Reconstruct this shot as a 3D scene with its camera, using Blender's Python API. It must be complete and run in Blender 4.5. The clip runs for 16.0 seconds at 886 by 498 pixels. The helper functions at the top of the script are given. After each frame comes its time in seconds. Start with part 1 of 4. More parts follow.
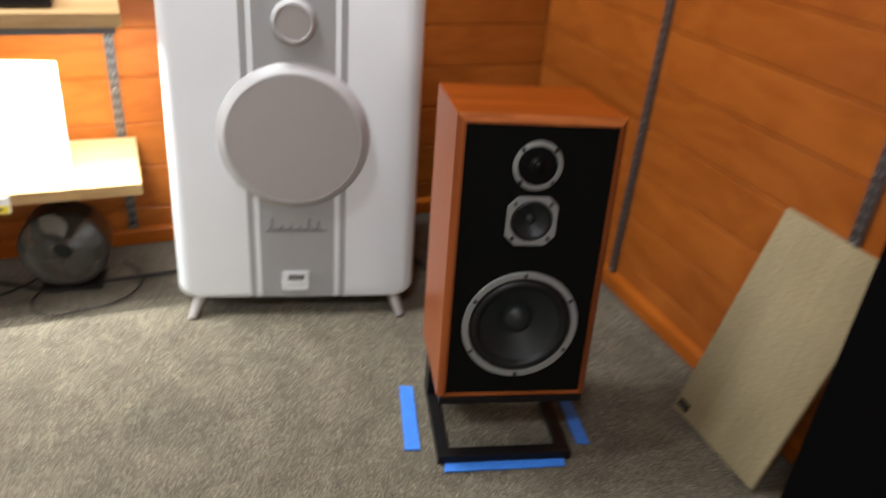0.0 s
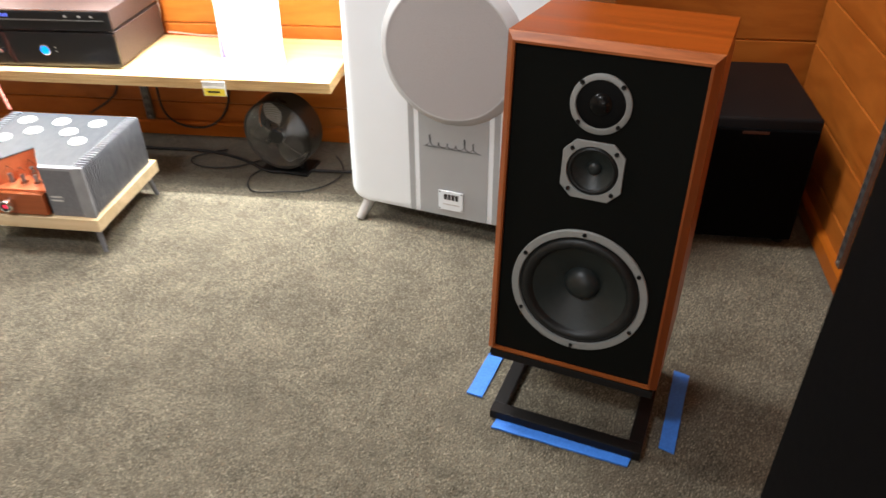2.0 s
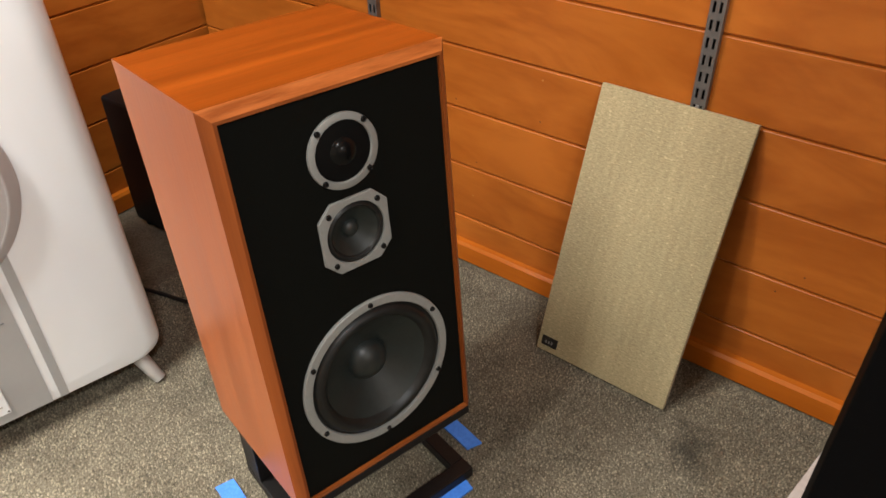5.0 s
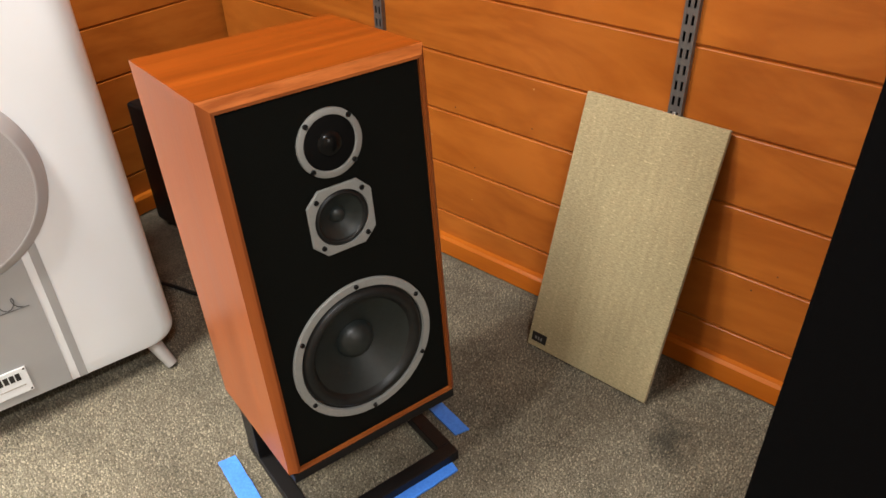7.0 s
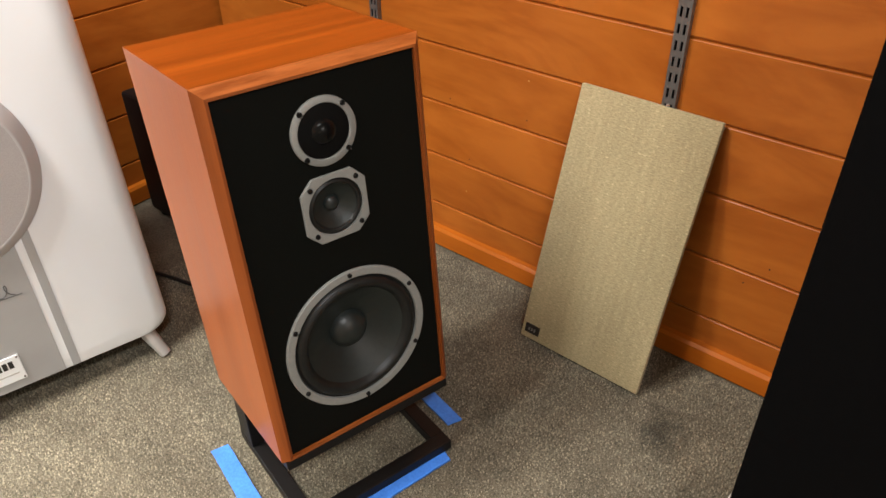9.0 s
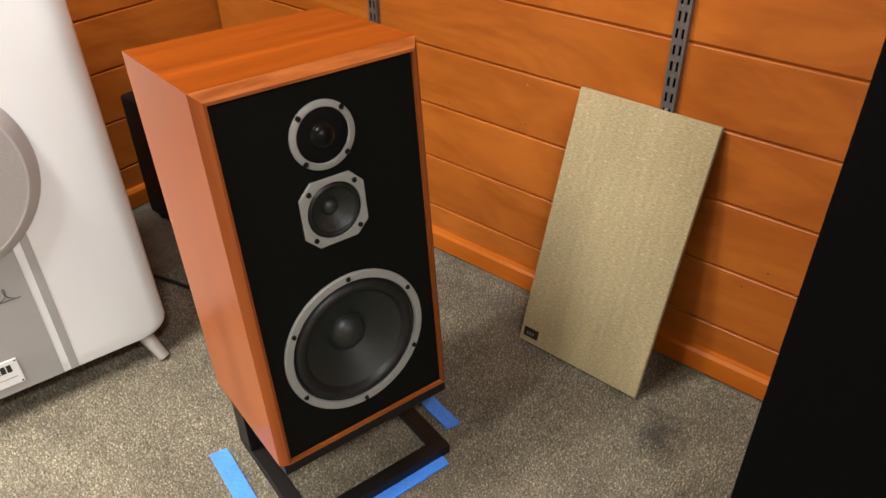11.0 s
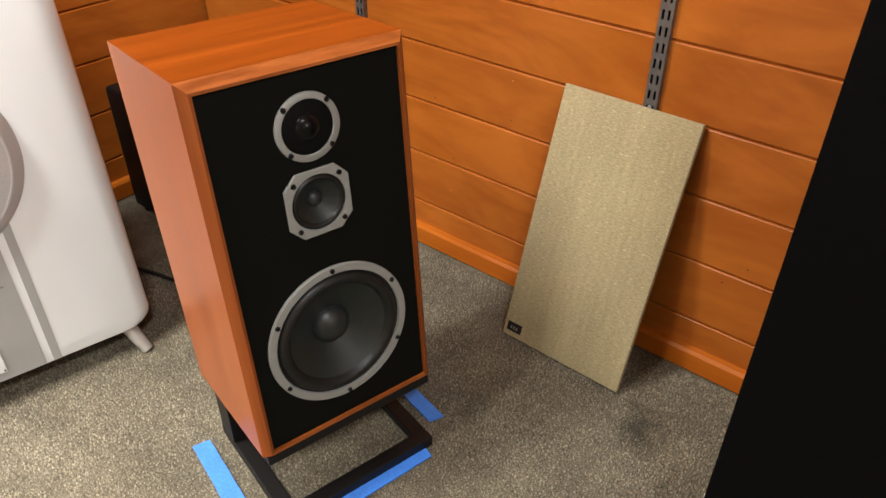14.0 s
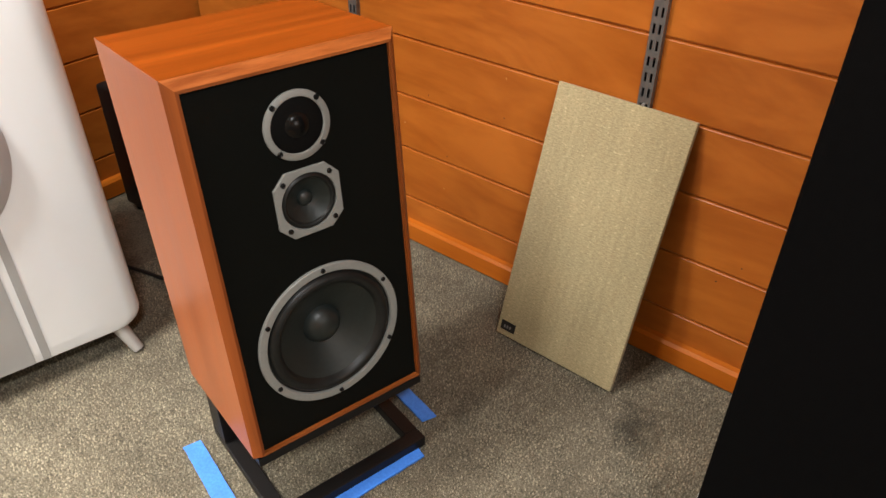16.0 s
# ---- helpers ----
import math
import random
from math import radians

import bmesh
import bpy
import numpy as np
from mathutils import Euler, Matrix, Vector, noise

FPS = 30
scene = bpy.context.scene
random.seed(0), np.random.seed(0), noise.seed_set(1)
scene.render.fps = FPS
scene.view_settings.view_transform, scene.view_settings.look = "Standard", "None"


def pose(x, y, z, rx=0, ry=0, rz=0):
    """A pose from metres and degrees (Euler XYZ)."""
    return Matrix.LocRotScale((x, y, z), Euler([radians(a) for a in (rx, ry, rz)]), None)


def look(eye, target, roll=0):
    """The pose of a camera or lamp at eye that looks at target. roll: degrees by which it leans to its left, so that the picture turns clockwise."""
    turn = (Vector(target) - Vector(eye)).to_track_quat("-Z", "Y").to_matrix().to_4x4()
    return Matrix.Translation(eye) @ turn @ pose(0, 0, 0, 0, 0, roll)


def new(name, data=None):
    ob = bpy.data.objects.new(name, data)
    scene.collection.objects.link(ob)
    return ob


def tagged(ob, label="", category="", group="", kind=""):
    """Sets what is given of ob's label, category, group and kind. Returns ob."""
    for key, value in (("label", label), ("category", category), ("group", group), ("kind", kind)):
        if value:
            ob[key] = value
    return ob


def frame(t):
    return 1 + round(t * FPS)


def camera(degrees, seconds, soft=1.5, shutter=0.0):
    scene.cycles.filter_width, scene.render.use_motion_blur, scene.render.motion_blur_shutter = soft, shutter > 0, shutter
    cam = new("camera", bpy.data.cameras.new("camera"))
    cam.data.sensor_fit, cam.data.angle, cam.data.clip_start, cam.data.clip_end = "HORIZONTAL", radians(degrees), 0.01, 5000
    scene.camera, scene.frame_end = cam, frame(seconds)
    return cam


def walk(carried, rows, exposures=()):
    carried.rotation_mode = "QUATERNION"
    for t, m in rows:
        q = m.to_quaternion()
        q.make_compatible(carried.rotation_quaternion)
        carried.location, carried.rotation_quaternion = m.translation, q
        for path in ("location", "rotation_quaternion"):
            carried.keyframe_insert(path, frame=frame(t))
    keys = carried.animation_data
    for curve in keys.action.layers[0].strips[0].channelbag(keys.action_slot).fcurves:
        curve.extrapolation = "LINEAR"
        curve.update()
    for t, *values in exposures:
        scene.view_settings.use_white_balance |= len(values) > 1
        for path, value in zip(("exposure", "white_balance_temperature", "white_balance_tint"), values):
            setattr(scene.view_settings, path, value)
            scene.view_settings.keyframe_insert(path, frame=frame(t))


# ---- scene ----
cam = camera(61.6, 16.0, shutter=0.7)
PATH = [
    (0, (-0.121, 0.193, 1.316), (0.613, 1.786, 0.354), 5.1),
    (0.2, (0.031, 0.239, 1.298), (0.581, 1.857, 0.259), 2.6),
    (0.5, (0.228, 0.32, 1.276), (0.638, 1.973, 0.227), 3.1),
    (1, (0.425, 0.27, 1.287), (0.377, 1.941, 0.189), 1.2),
    (1.5, (0.567, 0.193, 1.281), (0.27, 1.853, 0.205), -2.2),
    (2, (0.543, 0.227, 1.267), (0.292, 1.848, 0.122), -1.2),
    (2.5, (0.434, 0.387, 1.273), (0.706, 1.993, 0.113), -1.2),
    (3, (0.285, 0.628, 1.248), (1.05, 2.042, 0.059), -2.7),
    (3.5, (0.241, 0.828, 1.225), (1.266, 2.045, 0.014), -7.8),
    (4, (0.145, 0.947, 1.209), (1.417, 1.867, -0.028), -3.7),
    (4.2, (0.113, 0.927, 1.209), (1.419, 1.82, -0.015), -1.5),
    (6.3, (0.003, 0.666, 1.243), (1.256, 1.723, 0.099), -2.1),
    (6.5, (0.001, 0.675, 1.245), (1.258, 1.724, 0.097), -1.8),
    (7, (-0.006, 0.67, 1.232), (1.257, 1.715, 0.086), -1.5),
    (7.5, (-0.015, 0.666, 1.232), (1.249, 1.706, 0.083), -1.2),
    (8, (-0.017, 0.658, 1.231), (1.249, 1.7, 0.084), -1.1),
    (8.5, (-0.015, 0.662, 1.231), (1.251, 1.698, 0.081), -0.9),
    (9, (-0.01, 0.663, 1.227), (1.254, 1.693, 0.069), -0.9),
    (11.5, (-0.009, 0.663, 1.23), (1.266, 1.693, 0.085), -0.7),
    (12, (-0.001, 0.643, 1.232), (1.286, 1.668, 0.095), -0.7),
    (12.5, (-0.001, 0.658, 1.227), (1.291, 1.668, 0.083), -0.5),
    (13, (-0.002, 0.653, 1.228), (1.289, 1.659, 0.078), -0.1),
    (13.5, (-0.007, 0.658, 1.224), (1.281, 1.66, 0.068), 0.3),
    (14, (-0.016, 0.651, 1.228), (1.273, 1.652, 0.071), 0.4),
    (14.5, (-0.016, 0.656, 1.225), (1.274, 1.657, 0.069), 0.4),
    (15, (-0.007, 0.653, 1.225), (1.281, 1.654, 0.068), 0.3),
    (15.5, (-0.002, 0.651, 1.224), (1.288, 1.646, 0.064), 0.5),
    (16, (-0.004, 0.652, 1.224), (1.289, 1.642, 0.062), 0.6),
]
walk(cam, [(t, look(eye, target, roll)) for t, eye, target, roll in PATH],
     exposures=[(0.0, -0.78, 6000, 10), (0.5, -0.58, 6000, 10), (1.5, -0.52, 6050, 10), (2.2, -0.42, 6150, 10), (3.0, -0.42, 6450, 10), (4.2, -0.24, 6500, 10), (6.3, -0.10, 6500, 10), (16.0, -0.04, 6500, 10)])

# ---- world, lights, exposure ----
world = bpy.data.worlds.new("world")
scene.world = world
world.use_nodes = True
world.node_tree.nodes["Background"].inputs[0].default_value = (1.0, 0.85, 0.7, 1)
world.node_tree.nodes["Background"].inputs[1].default_value = 0.02


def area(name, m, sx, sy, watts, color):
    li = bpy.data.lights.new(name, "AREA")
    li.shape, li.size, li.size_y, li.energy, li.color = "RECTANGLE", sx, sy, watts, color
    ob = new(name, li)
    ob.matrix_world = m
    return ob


# lamps under the upper shelf, and the shop's ceiling lamps
for bx in (-0.24, -0.76, -1.28, -1.80):
    area("shelf_lamp", pose(bx, 2.322, 0.814), 0.16, 0.014, 19, (1.0, 0.97, 0.88))
area("ceiling_light_north", pose(-0.28, 2.15, 2.86), 0.60, 0.30, 100, (1.0, 0.97, 0.91))
area("ceiling_light_west", pose(-1.10, 1.75, 2.86), 0.60, 0.30, 60, (1.0, 0.98, 0.93))
area("ceiling_light_south", pose(-0.70, -0.30, 2.86), 0.60, 0.30, 72, (0.98, 1.0, 1.0))
# Added low lamp for the glint on the tweeter; its source is unseen.
area("unseen_south_light", pose(0.05, -1.93, 1.45, 90, 0, 0), 0.40, 0.60, 17, (1.0, 0.97, 0.94))


# ---- materials ----
def nodes_of(name):
    m = bpy.data.materials.new(name)
    m.use_nodes = True
    nt = m.node_tree
    return m, nt, nt.nodes["Principled BSDF"]


def surf(name, c1, c2=None, rough=0.5, metal=0.0, scale=20, stretch=(1, 1, 1), detail=4, bump=0.0, bump_scale=None,
         rough_var=0.08, vary=0.0, emit=None, coat=0.0, sheen=0.0, lo=0.35, hi=0.65, blotch=0.0, blotch_scale=3.0, spec=0.5):
    """A noise-mottled surface in object space; vary shifts value from object to object."""
    m, nt, p = nodes_of(name)
    N, L = nt.nodes.new, nt.links.new
    c2 = c2 or tuple(v * 0.8 for v in c1)
    tc, mp, info = N("ShaderNodeTexCoord"), N("ShaderNodeMapping"), N("ShaderNodeObjectInfo")
    add = N("ShaderNodeVectorMath")
    add.operation = "MULTIPLY_ADD"
    comb = N("ShaderNodeCombineXYZ")
    for k in range(3):
        L(info.outputs["Random"], comb.inputs[k])
    L(comb.outputs[0], add.inputs[0])
    add.inputs[1].default_value = (7.3, 5.1, 9.7)
    L(tc.outputs["Object"], add.inputs[2])
    L(add.outputs[0], mp.inputs[0])
    mp.inputs["Scale"].default_value = stretch
    n1 = N("ShaderNodeTexNoise")
    n1.inputs["Scale"].default_value, n1.inputs["Detail"].default_value = scale, detail
    L(mp.outputs[0], n1.inputs["Vector"])
    ramp = N("ShaderNodeMapRange")
    ramp.inputs[1].default_value, ramp.inputs[2].default_value = lo, hi
    L(n1.outputs[0], ramp.inputs[0])
    mix = N("ShaderNodeMix")
    mix.data_type = "RGBA"
    mix.inputs[6].default_value, mix.inputs[7].default_value = (*c1, 1), (*c2, 1)
    L(ramp.outputs[0], mix.inputs[0])
    out = mix.outputs[2]
    if blotch:
        n2 = N("ShaderNodeTexNoise")
        n2.inputs["Scale"].default_value, n2.inputs["Detail"].default_value = blotch_scale, 3
        L(add.outputs[0], n2.inputs["Vector"])
        r2 = N("ShaderNodeMapRange")
        r2.inputs[1].default_value, r2.inputs[2].default_value = 0.35, 0.65
        r2.inputs[3].default_value, r2.inputs[4].default_value = 1 - blotch, 1 + blotch
        L(n2.outputs[0], r2.inputs[0])
        hs = N("ShaderNodeHueSaturation")
        L(out, hs.inputs["Color"])
        L(r2.outputs[0], hs.inputs["Value"])
        out = hs.outputs[0]
    if vary:
        r3 = N("ShaderNodeMapRange")
        r3.inputs[3].default_value, r3.inputs[4].default_value = 1 - vary, 1 + vary
        L(info.outputs["Random"], r3.inputs[0])
        hs2 = N("ShaderNodeHueSaturation")
        L(out, hs2.inputs["Color"])
        L(r3.outputs[0], hs2.inputs["Value"])
        out = hs2.outputs[0]
    L(out, p.inputs["Base Color"])
    rr = N("ShaderNodeMapRange")
    rr.inputs[3].default_value, rr.inputs[4].default_value = max(rough - rough_var, 0.02), min(rough + rough_var, 1)
    L(n1.outputs[0], rr.inputs[0])
    L(rr.outputs[0], p.inputs["Roughness"])
    p.inputs["Metallic"].default_value = metal
    p.inputs["Specular IOR Level"].default_value = spec
    p.inputs["Coat Weight"].default_value = coat
    p.inputs["Coat Roughness"].default_value = 0.25
    p.inputs["Sheen Weight"].default_value = sheen
    if bump:
        nb = n1
        if bump_scale:
            nb = N("ShaderNodeTexNoise")
            nb.inputs["Scale"].default_value, nb.inputs["Detail"].default_value = bump_scale, 3
            L(mp.outputs[0], nb.inputs["Vector"])
        b = N("ShaderNodeBump")
        b.inputs["Strength"].default_value, b.inputs["Distance"].default_value = bump, 0.003
        L(nb.outputs[0], b.inputs["Height"])
        L(b.outputs[0], p.inputs["Normal"])
    if emit:
        p.inputs["Emission Color"].default_value = (*emit[:3], 1)
        p.inputs["Emission Strength"].default_value = emit[3]
    return m


# worn and stained spots, painted shade right of the stand: x, y, radius, depth
STAINS_AND_SHADE = ((1.095, 1.000, 0.075, 0.52), (1.13, 0.99, 0.05, 0.25), (0.86, 1.43, 0.10, 0.22), (-0.02, 0.98, 0.10, 0.25), (-0.24, 0.96, 0.09, 0.30), (-0.16, 1.42, 0.09, 0.22),
          (0.36, 0.98, 0.08, 0.22), (-0.50, 1.36, 0.12, 0.20), (-0.13, 1.72, 0.12, 0.18), (0.95, 1.52, 0.10, 0.26), (0.93, 1.30, 0.07, 0.18))


def carpet_material(name, tufts):
    m, nt, p = nodes_of(name)
    N, L = nt.nodes.new, nt.links.new
    tc = N("ShaderNodeTexCoord")
    mid2 = N("ShaderNodeTexNoise")
    mid2.inputs["Scale"].default_value, mid2.inputs["Detail"].default_value = 11, 3
    L(tc.outputs["Object"], mid2.inputs["Vector"])
    fine, mid, big = N("ShaderNodeTexNoise"), N("ShaderNodeTexNoise"), N("ShaderNodeTexNoise")
    for n, s, d in ((fine, 250, 2), (mid, 34, 3), (big, 8.5, 4)):
        n.inputs["Scale"].default_value, n.inputs["Detail"].default_value = s, d
        L(tc.outputs["Object"], n.inputs["Vector"])
    r1 = N("ShaderNodeValToRGB")
    e = r1.color_ramp.elements
    e[0].position, e[0].color = 0.34, (0.082, 0.071, 0.051, 1)
    e[1].position, e[1].color = 0.68, (0.216, 0.190, 0.140, 1)
    k = e.new(0.5)
    k.color = (0.152, 0.133, 0.0945, 1)
    L(fine.outputs[0], r1.inputs[0])
    v = N("ShaderNodeMath")
    v.operation = "MULTIPLY"
    a = N("ShaderNodeMapRange")
    a.inputs[1].default_value, a.inputs[2].default_value, a.inputs[3].default_value, a.inputs[4].default_value = 0.3, 0.7, 0.92, 1.08
    b = N("ShaderNodeMapRange")
    b.inputs[1].default_value, b.inputs[2].default_value, b.inputs[3].default_value, b.inputs[4].default_value = 0.3, 0.7, 0.80, 1.14
    L(mid.outputs[0], a.inputs[0])
    L(big.outputs[0], b.inputs[0])
    L(a.outputs[0], v.inputs[0])
    L(b.outputs[0], v.inputs[1])
    val = v.outputs[0]
    warp = N("ShaderNodeVectorMath")
    warp.operation = "MULTIPLY_ADD"
    warp.inputs[1].default_value = (0.16, 0.16, 0.0)
    L(mid2.outputs["Color"], warp.inputs[0])
    L(tc.outputs["Object"], warp.inputs[2])
    for cx, cy, r, depth in STAINS_AND_SHADE:
        dist, mr, mu = N("ShaderNodeVectorMath"), N("ShaderNodeMapRange"), N("ShaderNodeMath")
        dist.operation, mu.operation = "DISTANCE", "MULTIPLY"
        dist.inputs[1].default_value = (cx + 0.08, cy + 0.08, 0)
        L(warp.outputs[0], dist.inputs[0])
        mr.inputs[1].default_value, mr.inputs[2].default_value = r * 0.25, r
        mr.inputs[3].default_value, mr.inputs[4].default_value = 1 - depth, 1.0
        L(dist.outputs["Value"], mr.inputs[0])
        L(val, mu.inputs[0])
        L(mr.outputs[0], mu.inputs[1])
        val = mu.outputs[0]
    hs = N("ShaderNodeHueSaturation")
    L(r1.outputs[0], hs.inputs["Color"])
    if not tufts:
        weave = N("ShaderNodeMath")
        weave.operation = "MULTIPLY"
        weave.inputs[1].default_value = 0.75
        L(val, weave.inputs[0])
        val = weave.outputs[0]
    else:
        geo, ri, mi = N("ShaderNodeNewGeometry"), N("ShaderNodeMapRange"), N("ShaderNodeMath")
        mi.operation = "MULTIPLY"
        ri.inputs[3].default_value, ri.inputs[4].default_value = 0.76, 1.66
        L(geo.outputs["Random Per Island"], ri.inputs[0])
        L(ri.outputs[0], mi.inputs[0])
        L(val, mi.inputs[1])
        val = mi.outputs[0]
    L(val, hs.inputs["Value"])
    L(hs.outputs[0], p.inputs["Base Color"])
    p.inputs["Roughness"].default_value = 0.95
    p.inputs["Specular IOR Level"].default_value = 0.1
    p.inputs["Sheen Weight"].default_value = 0.15
    ad = N("ShaderNodeMath")
    ad.operation = "MULTIPLY_ADD"
    ad.inputs[1].default_value = 1.6
    L(mid.outputs[0], ad.inputs[0])
    L(fine.outputs[0], ad.inputs[2])
    bp = N("ShaderNodeBump")
    bp.inputs["Strength"].default_value, bp.inputs["Distance"].default_value = 0.5, 0.004
    L(ad.outputs[0], bp.inputs["Height"])
    L(bp.outputs[0], p.inputs["Normal"])
    return m


def wood_material(name, dark, light, axis, rough=0.32, fine=38, coat=0.0, vary=0.0, contrast=(0.36, 0.66), along=0.07, swirl=0.6, spec=0.26):
    """Long streaks along the given axis, with fine pores."""
    m, nt, p = nodes_of(name)
    N, L = nt.nodes.new, nt.links.new
    tc, info, comb, off = N("ShaderNodeTexCoord"), N("ShaderNodeObjectInfo"), N("ShaderNodeCombineXYZ"), N("ShaderNodeVectorMath")
    for k in range(3):
        L(info.outputs["Random"], comb.inputs[k])
    off.operation = "MULTIPLY_ADD"
    off.inputs[1].default_value = (3.1, 4.7, 6.3)
    L(comb.outputs[0], off.inputs[0])
    L(tc.outputs["Object"], off.inputs[2])
    st = [1.0, 1.0, 1.0]
    st[axis] = along
    mp = N("ShaderNodeMapping")
    mp.inputs["Scale"].default_value = st
    L(off.outputs[0], mp.inputs[0])
    n1, n2 = N("ShaderNodeTexNoise"), N("ShaderNodeTexNoise")
    n1.inputs["Scale"].default_value, n1.inputs["Detail"].default_value, n1.inputs["Distortion"].default_value = fine, 5, swirl
    n2.inputs["Scale"].default_value, n2.inputs["Detail"].default_value = fine * 9, 2
    L(mp.outputs[0], n1.inputs["Vector"])
    L(mp.outputs[0], n2.inputs["Vector"])
    s = N("ShaderNodeMath")
    s.operation = "MULTIPLY_ADD"
    s.inputs[1].default_value = 0.22
    L(n2.outputs[0], s.inputs[0])
    L(n1.outputs[0], s.inputs[2])
    r = N("ShaderNodeMapRange")
    r.inputs[1].default_value, r.inputs[2].default_value = contrast[0] + 0.11, contrast[1] + 0.11
    L(s.outputs[0], r.inputs[0])
    mix = N("ShaderNodeMix")
    mix.data_type = "RGBA"
    mix.inputs[6].default_value, mix.inputs[7].default_value = (*dark, 1), (*light, 1)
    L(r.outputs[0], mix.inputs[0])
    out = mix.outputs[2]
    if vary:
        r3 = N("ShaderNodeMapRange")
        r3.inputs[3].default_value, r3.inputs[4].default_value = 1 - vary, 1 + vary
        L(info.outputs["Random"], r3.inputs[0])
        hs = N("ShaderNodeHueSaturation")
        L(out, hs.inputs["Color"])
        L(r3.outputs[0], hs.inputs["Value"])
        out = hs.outputs[0]
    L(out, p.inputs["Base Color"])
    rr = N("ShaderNodeMapRange")
    rr.inputs[3].default_value, rr.inputs[4].default_value = rough - 0.06, rough + 0.1
    L(n1.outputs[0], rr.inputs[0])
    L(rr.outputs[0], p.inputs["Roughness"])
    p.inputs["Coat Weight"].default_value = coat
    p.inputs["Specular IOR Level"].default_value = spec
    b = N("ShaderNodeBump")
    b.inputs["Strength"].default_value, b.inputs["Distance"].default_value = 0.18, 0.001
    L(n2.outputs[0], b.inputs["Height"])
    L(b.outputs[0], p.inputs["Normal"])
    return m


CARPET = carpet_material("carpet_backing", False)
PILE = carpet_material("carpet_tufts", True)
BOARD_X = wood_material("stained_board", (0.272, 0.072, 0.0085), (0.362, 0.107, 0.0140), 0, rough=0.36, fine=6, vary=0.06, contrast=(0.32, 0.64), along=0.30, swirl=3.2)
BOARD_TRIM = wood_material("stained_trim", (0.33, 0.083, 0.006), (0.41, 0.112, 0.009), 0, rough=0.32, fine=14)
WALL_DARK = surf("dark_stain_behind_boards", (0.13, 0.038, 0.008), rough=0.7)
PLASTER = surf("painted_plaster", (0.62, 0.52, 0.40), (0.56, 0.47, 0.36), rough=0.8, scale=60, bump=0.1)
CEILING = surf("ceiling_paint", (0.78, 0.74, 0.68), (0.72, 0.68, 0.62), rough=0.85, scale=80, bump=0.15)
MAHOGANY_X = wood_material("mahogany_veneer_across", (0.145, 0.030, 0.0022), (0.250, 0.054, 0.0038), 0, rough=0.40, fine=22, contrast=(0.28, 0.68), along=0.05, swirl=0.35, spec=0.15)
# Side veneer is paler and pinker: the white cabinet's reflection is in its colour.
MAHOGANY_SHEEN_Z = wood_material("mahogany_veneer_upright_sheen", (0.225, 0.062, 0.019), (0.300, 0.093, 0.032), 2, rough=0.33, fine=20, contrast=(0.30, 0.72))
# Edge colours hold the light: paler along top and bottom, shaded on the sides.
LIPPING_LIT_X = wood_material("solid_mahogany_edge_across_lit", (0.165, 0.040, 0.0060), (0.315, 0.092, 0.020), 0, rough=0.42, fine=70, contrast=(0.34, 0.64), along=0.10, swirl=0.3, spec=0.25)
LIPPING_SHADED_Z = wood_material("solid_mahogany_edge_upright_shaded", (0.135, 0.031, 0.0050), (0.205, 0.052, 0.0095), 2, rough=0.46, fine=40, contrast=(0.30, 0.70), along=0.05, swirl=0.3, spec=0.2)
BAFFLE = surf("black_baffle_paint", (0.0026, 0.0030, 0.0023), (0.0036, 0.0040, 0.0032), rough=0.7, scale=300, bump=0.05, spec=0.07)
RING = surf("grey_cast_ring", (0.220, 0.227, 0.217), (0.203, 0.210, 0.200), rough=0.5, metal=0.1, scale=220, bump=0.02)
RUBBER = surf("black_rubber", (0.006, 0.0065, 0.0065), (0.009, 0.0095, 0.009), rough=0.42, scale=90, spec=0.28)
CONE = surf("dark_paper_cone", (0.0098, 0.0132, 0.0125), (0.0126, 0.0168, 0.0158), rough=0.45, scale=120, bump=0.1, spec=0.36)
DOME = surf("black_silk_dome", (0.0035, 0.0035, 0.0035), (0.0045, 0.0045, 0.0045), rough=0.22, scale=60, rough_var=0.02, spec=0.15)
TWEETER_PLATE = surf("matt_black_tweeter_cone", (0.0022, 0.0022, 0.0022), (0.003, 0.003, 0.003), rough=0.6, spec=0.09)
CAP = surf("dark_dust_cap", (0.0115, 0.0148, 0.0140), (0.0148, 0.0185, 0.0178), rough=0.40, scale=90, spec=0.42)
SCREW = surf("black_screw_steel", (0.012, 0.012, 0.012), rough=0.4, metal=0.6)
STEEL_BLACK = surf("black_powder_coat", (0.0045, 0.0040, 0.0040), (0.0065, 0.0058, 0.0058), rough=0.42, scale=400, bump=0.08, spec=0.20)
TAPE = surf("blue_masking_tape", (0.045, 0.205, 0.70), (0.037, 0.172, 0.63), rough=0.6, scale=180, bump=0.25, blotch=0.06, blotch_scale=20)


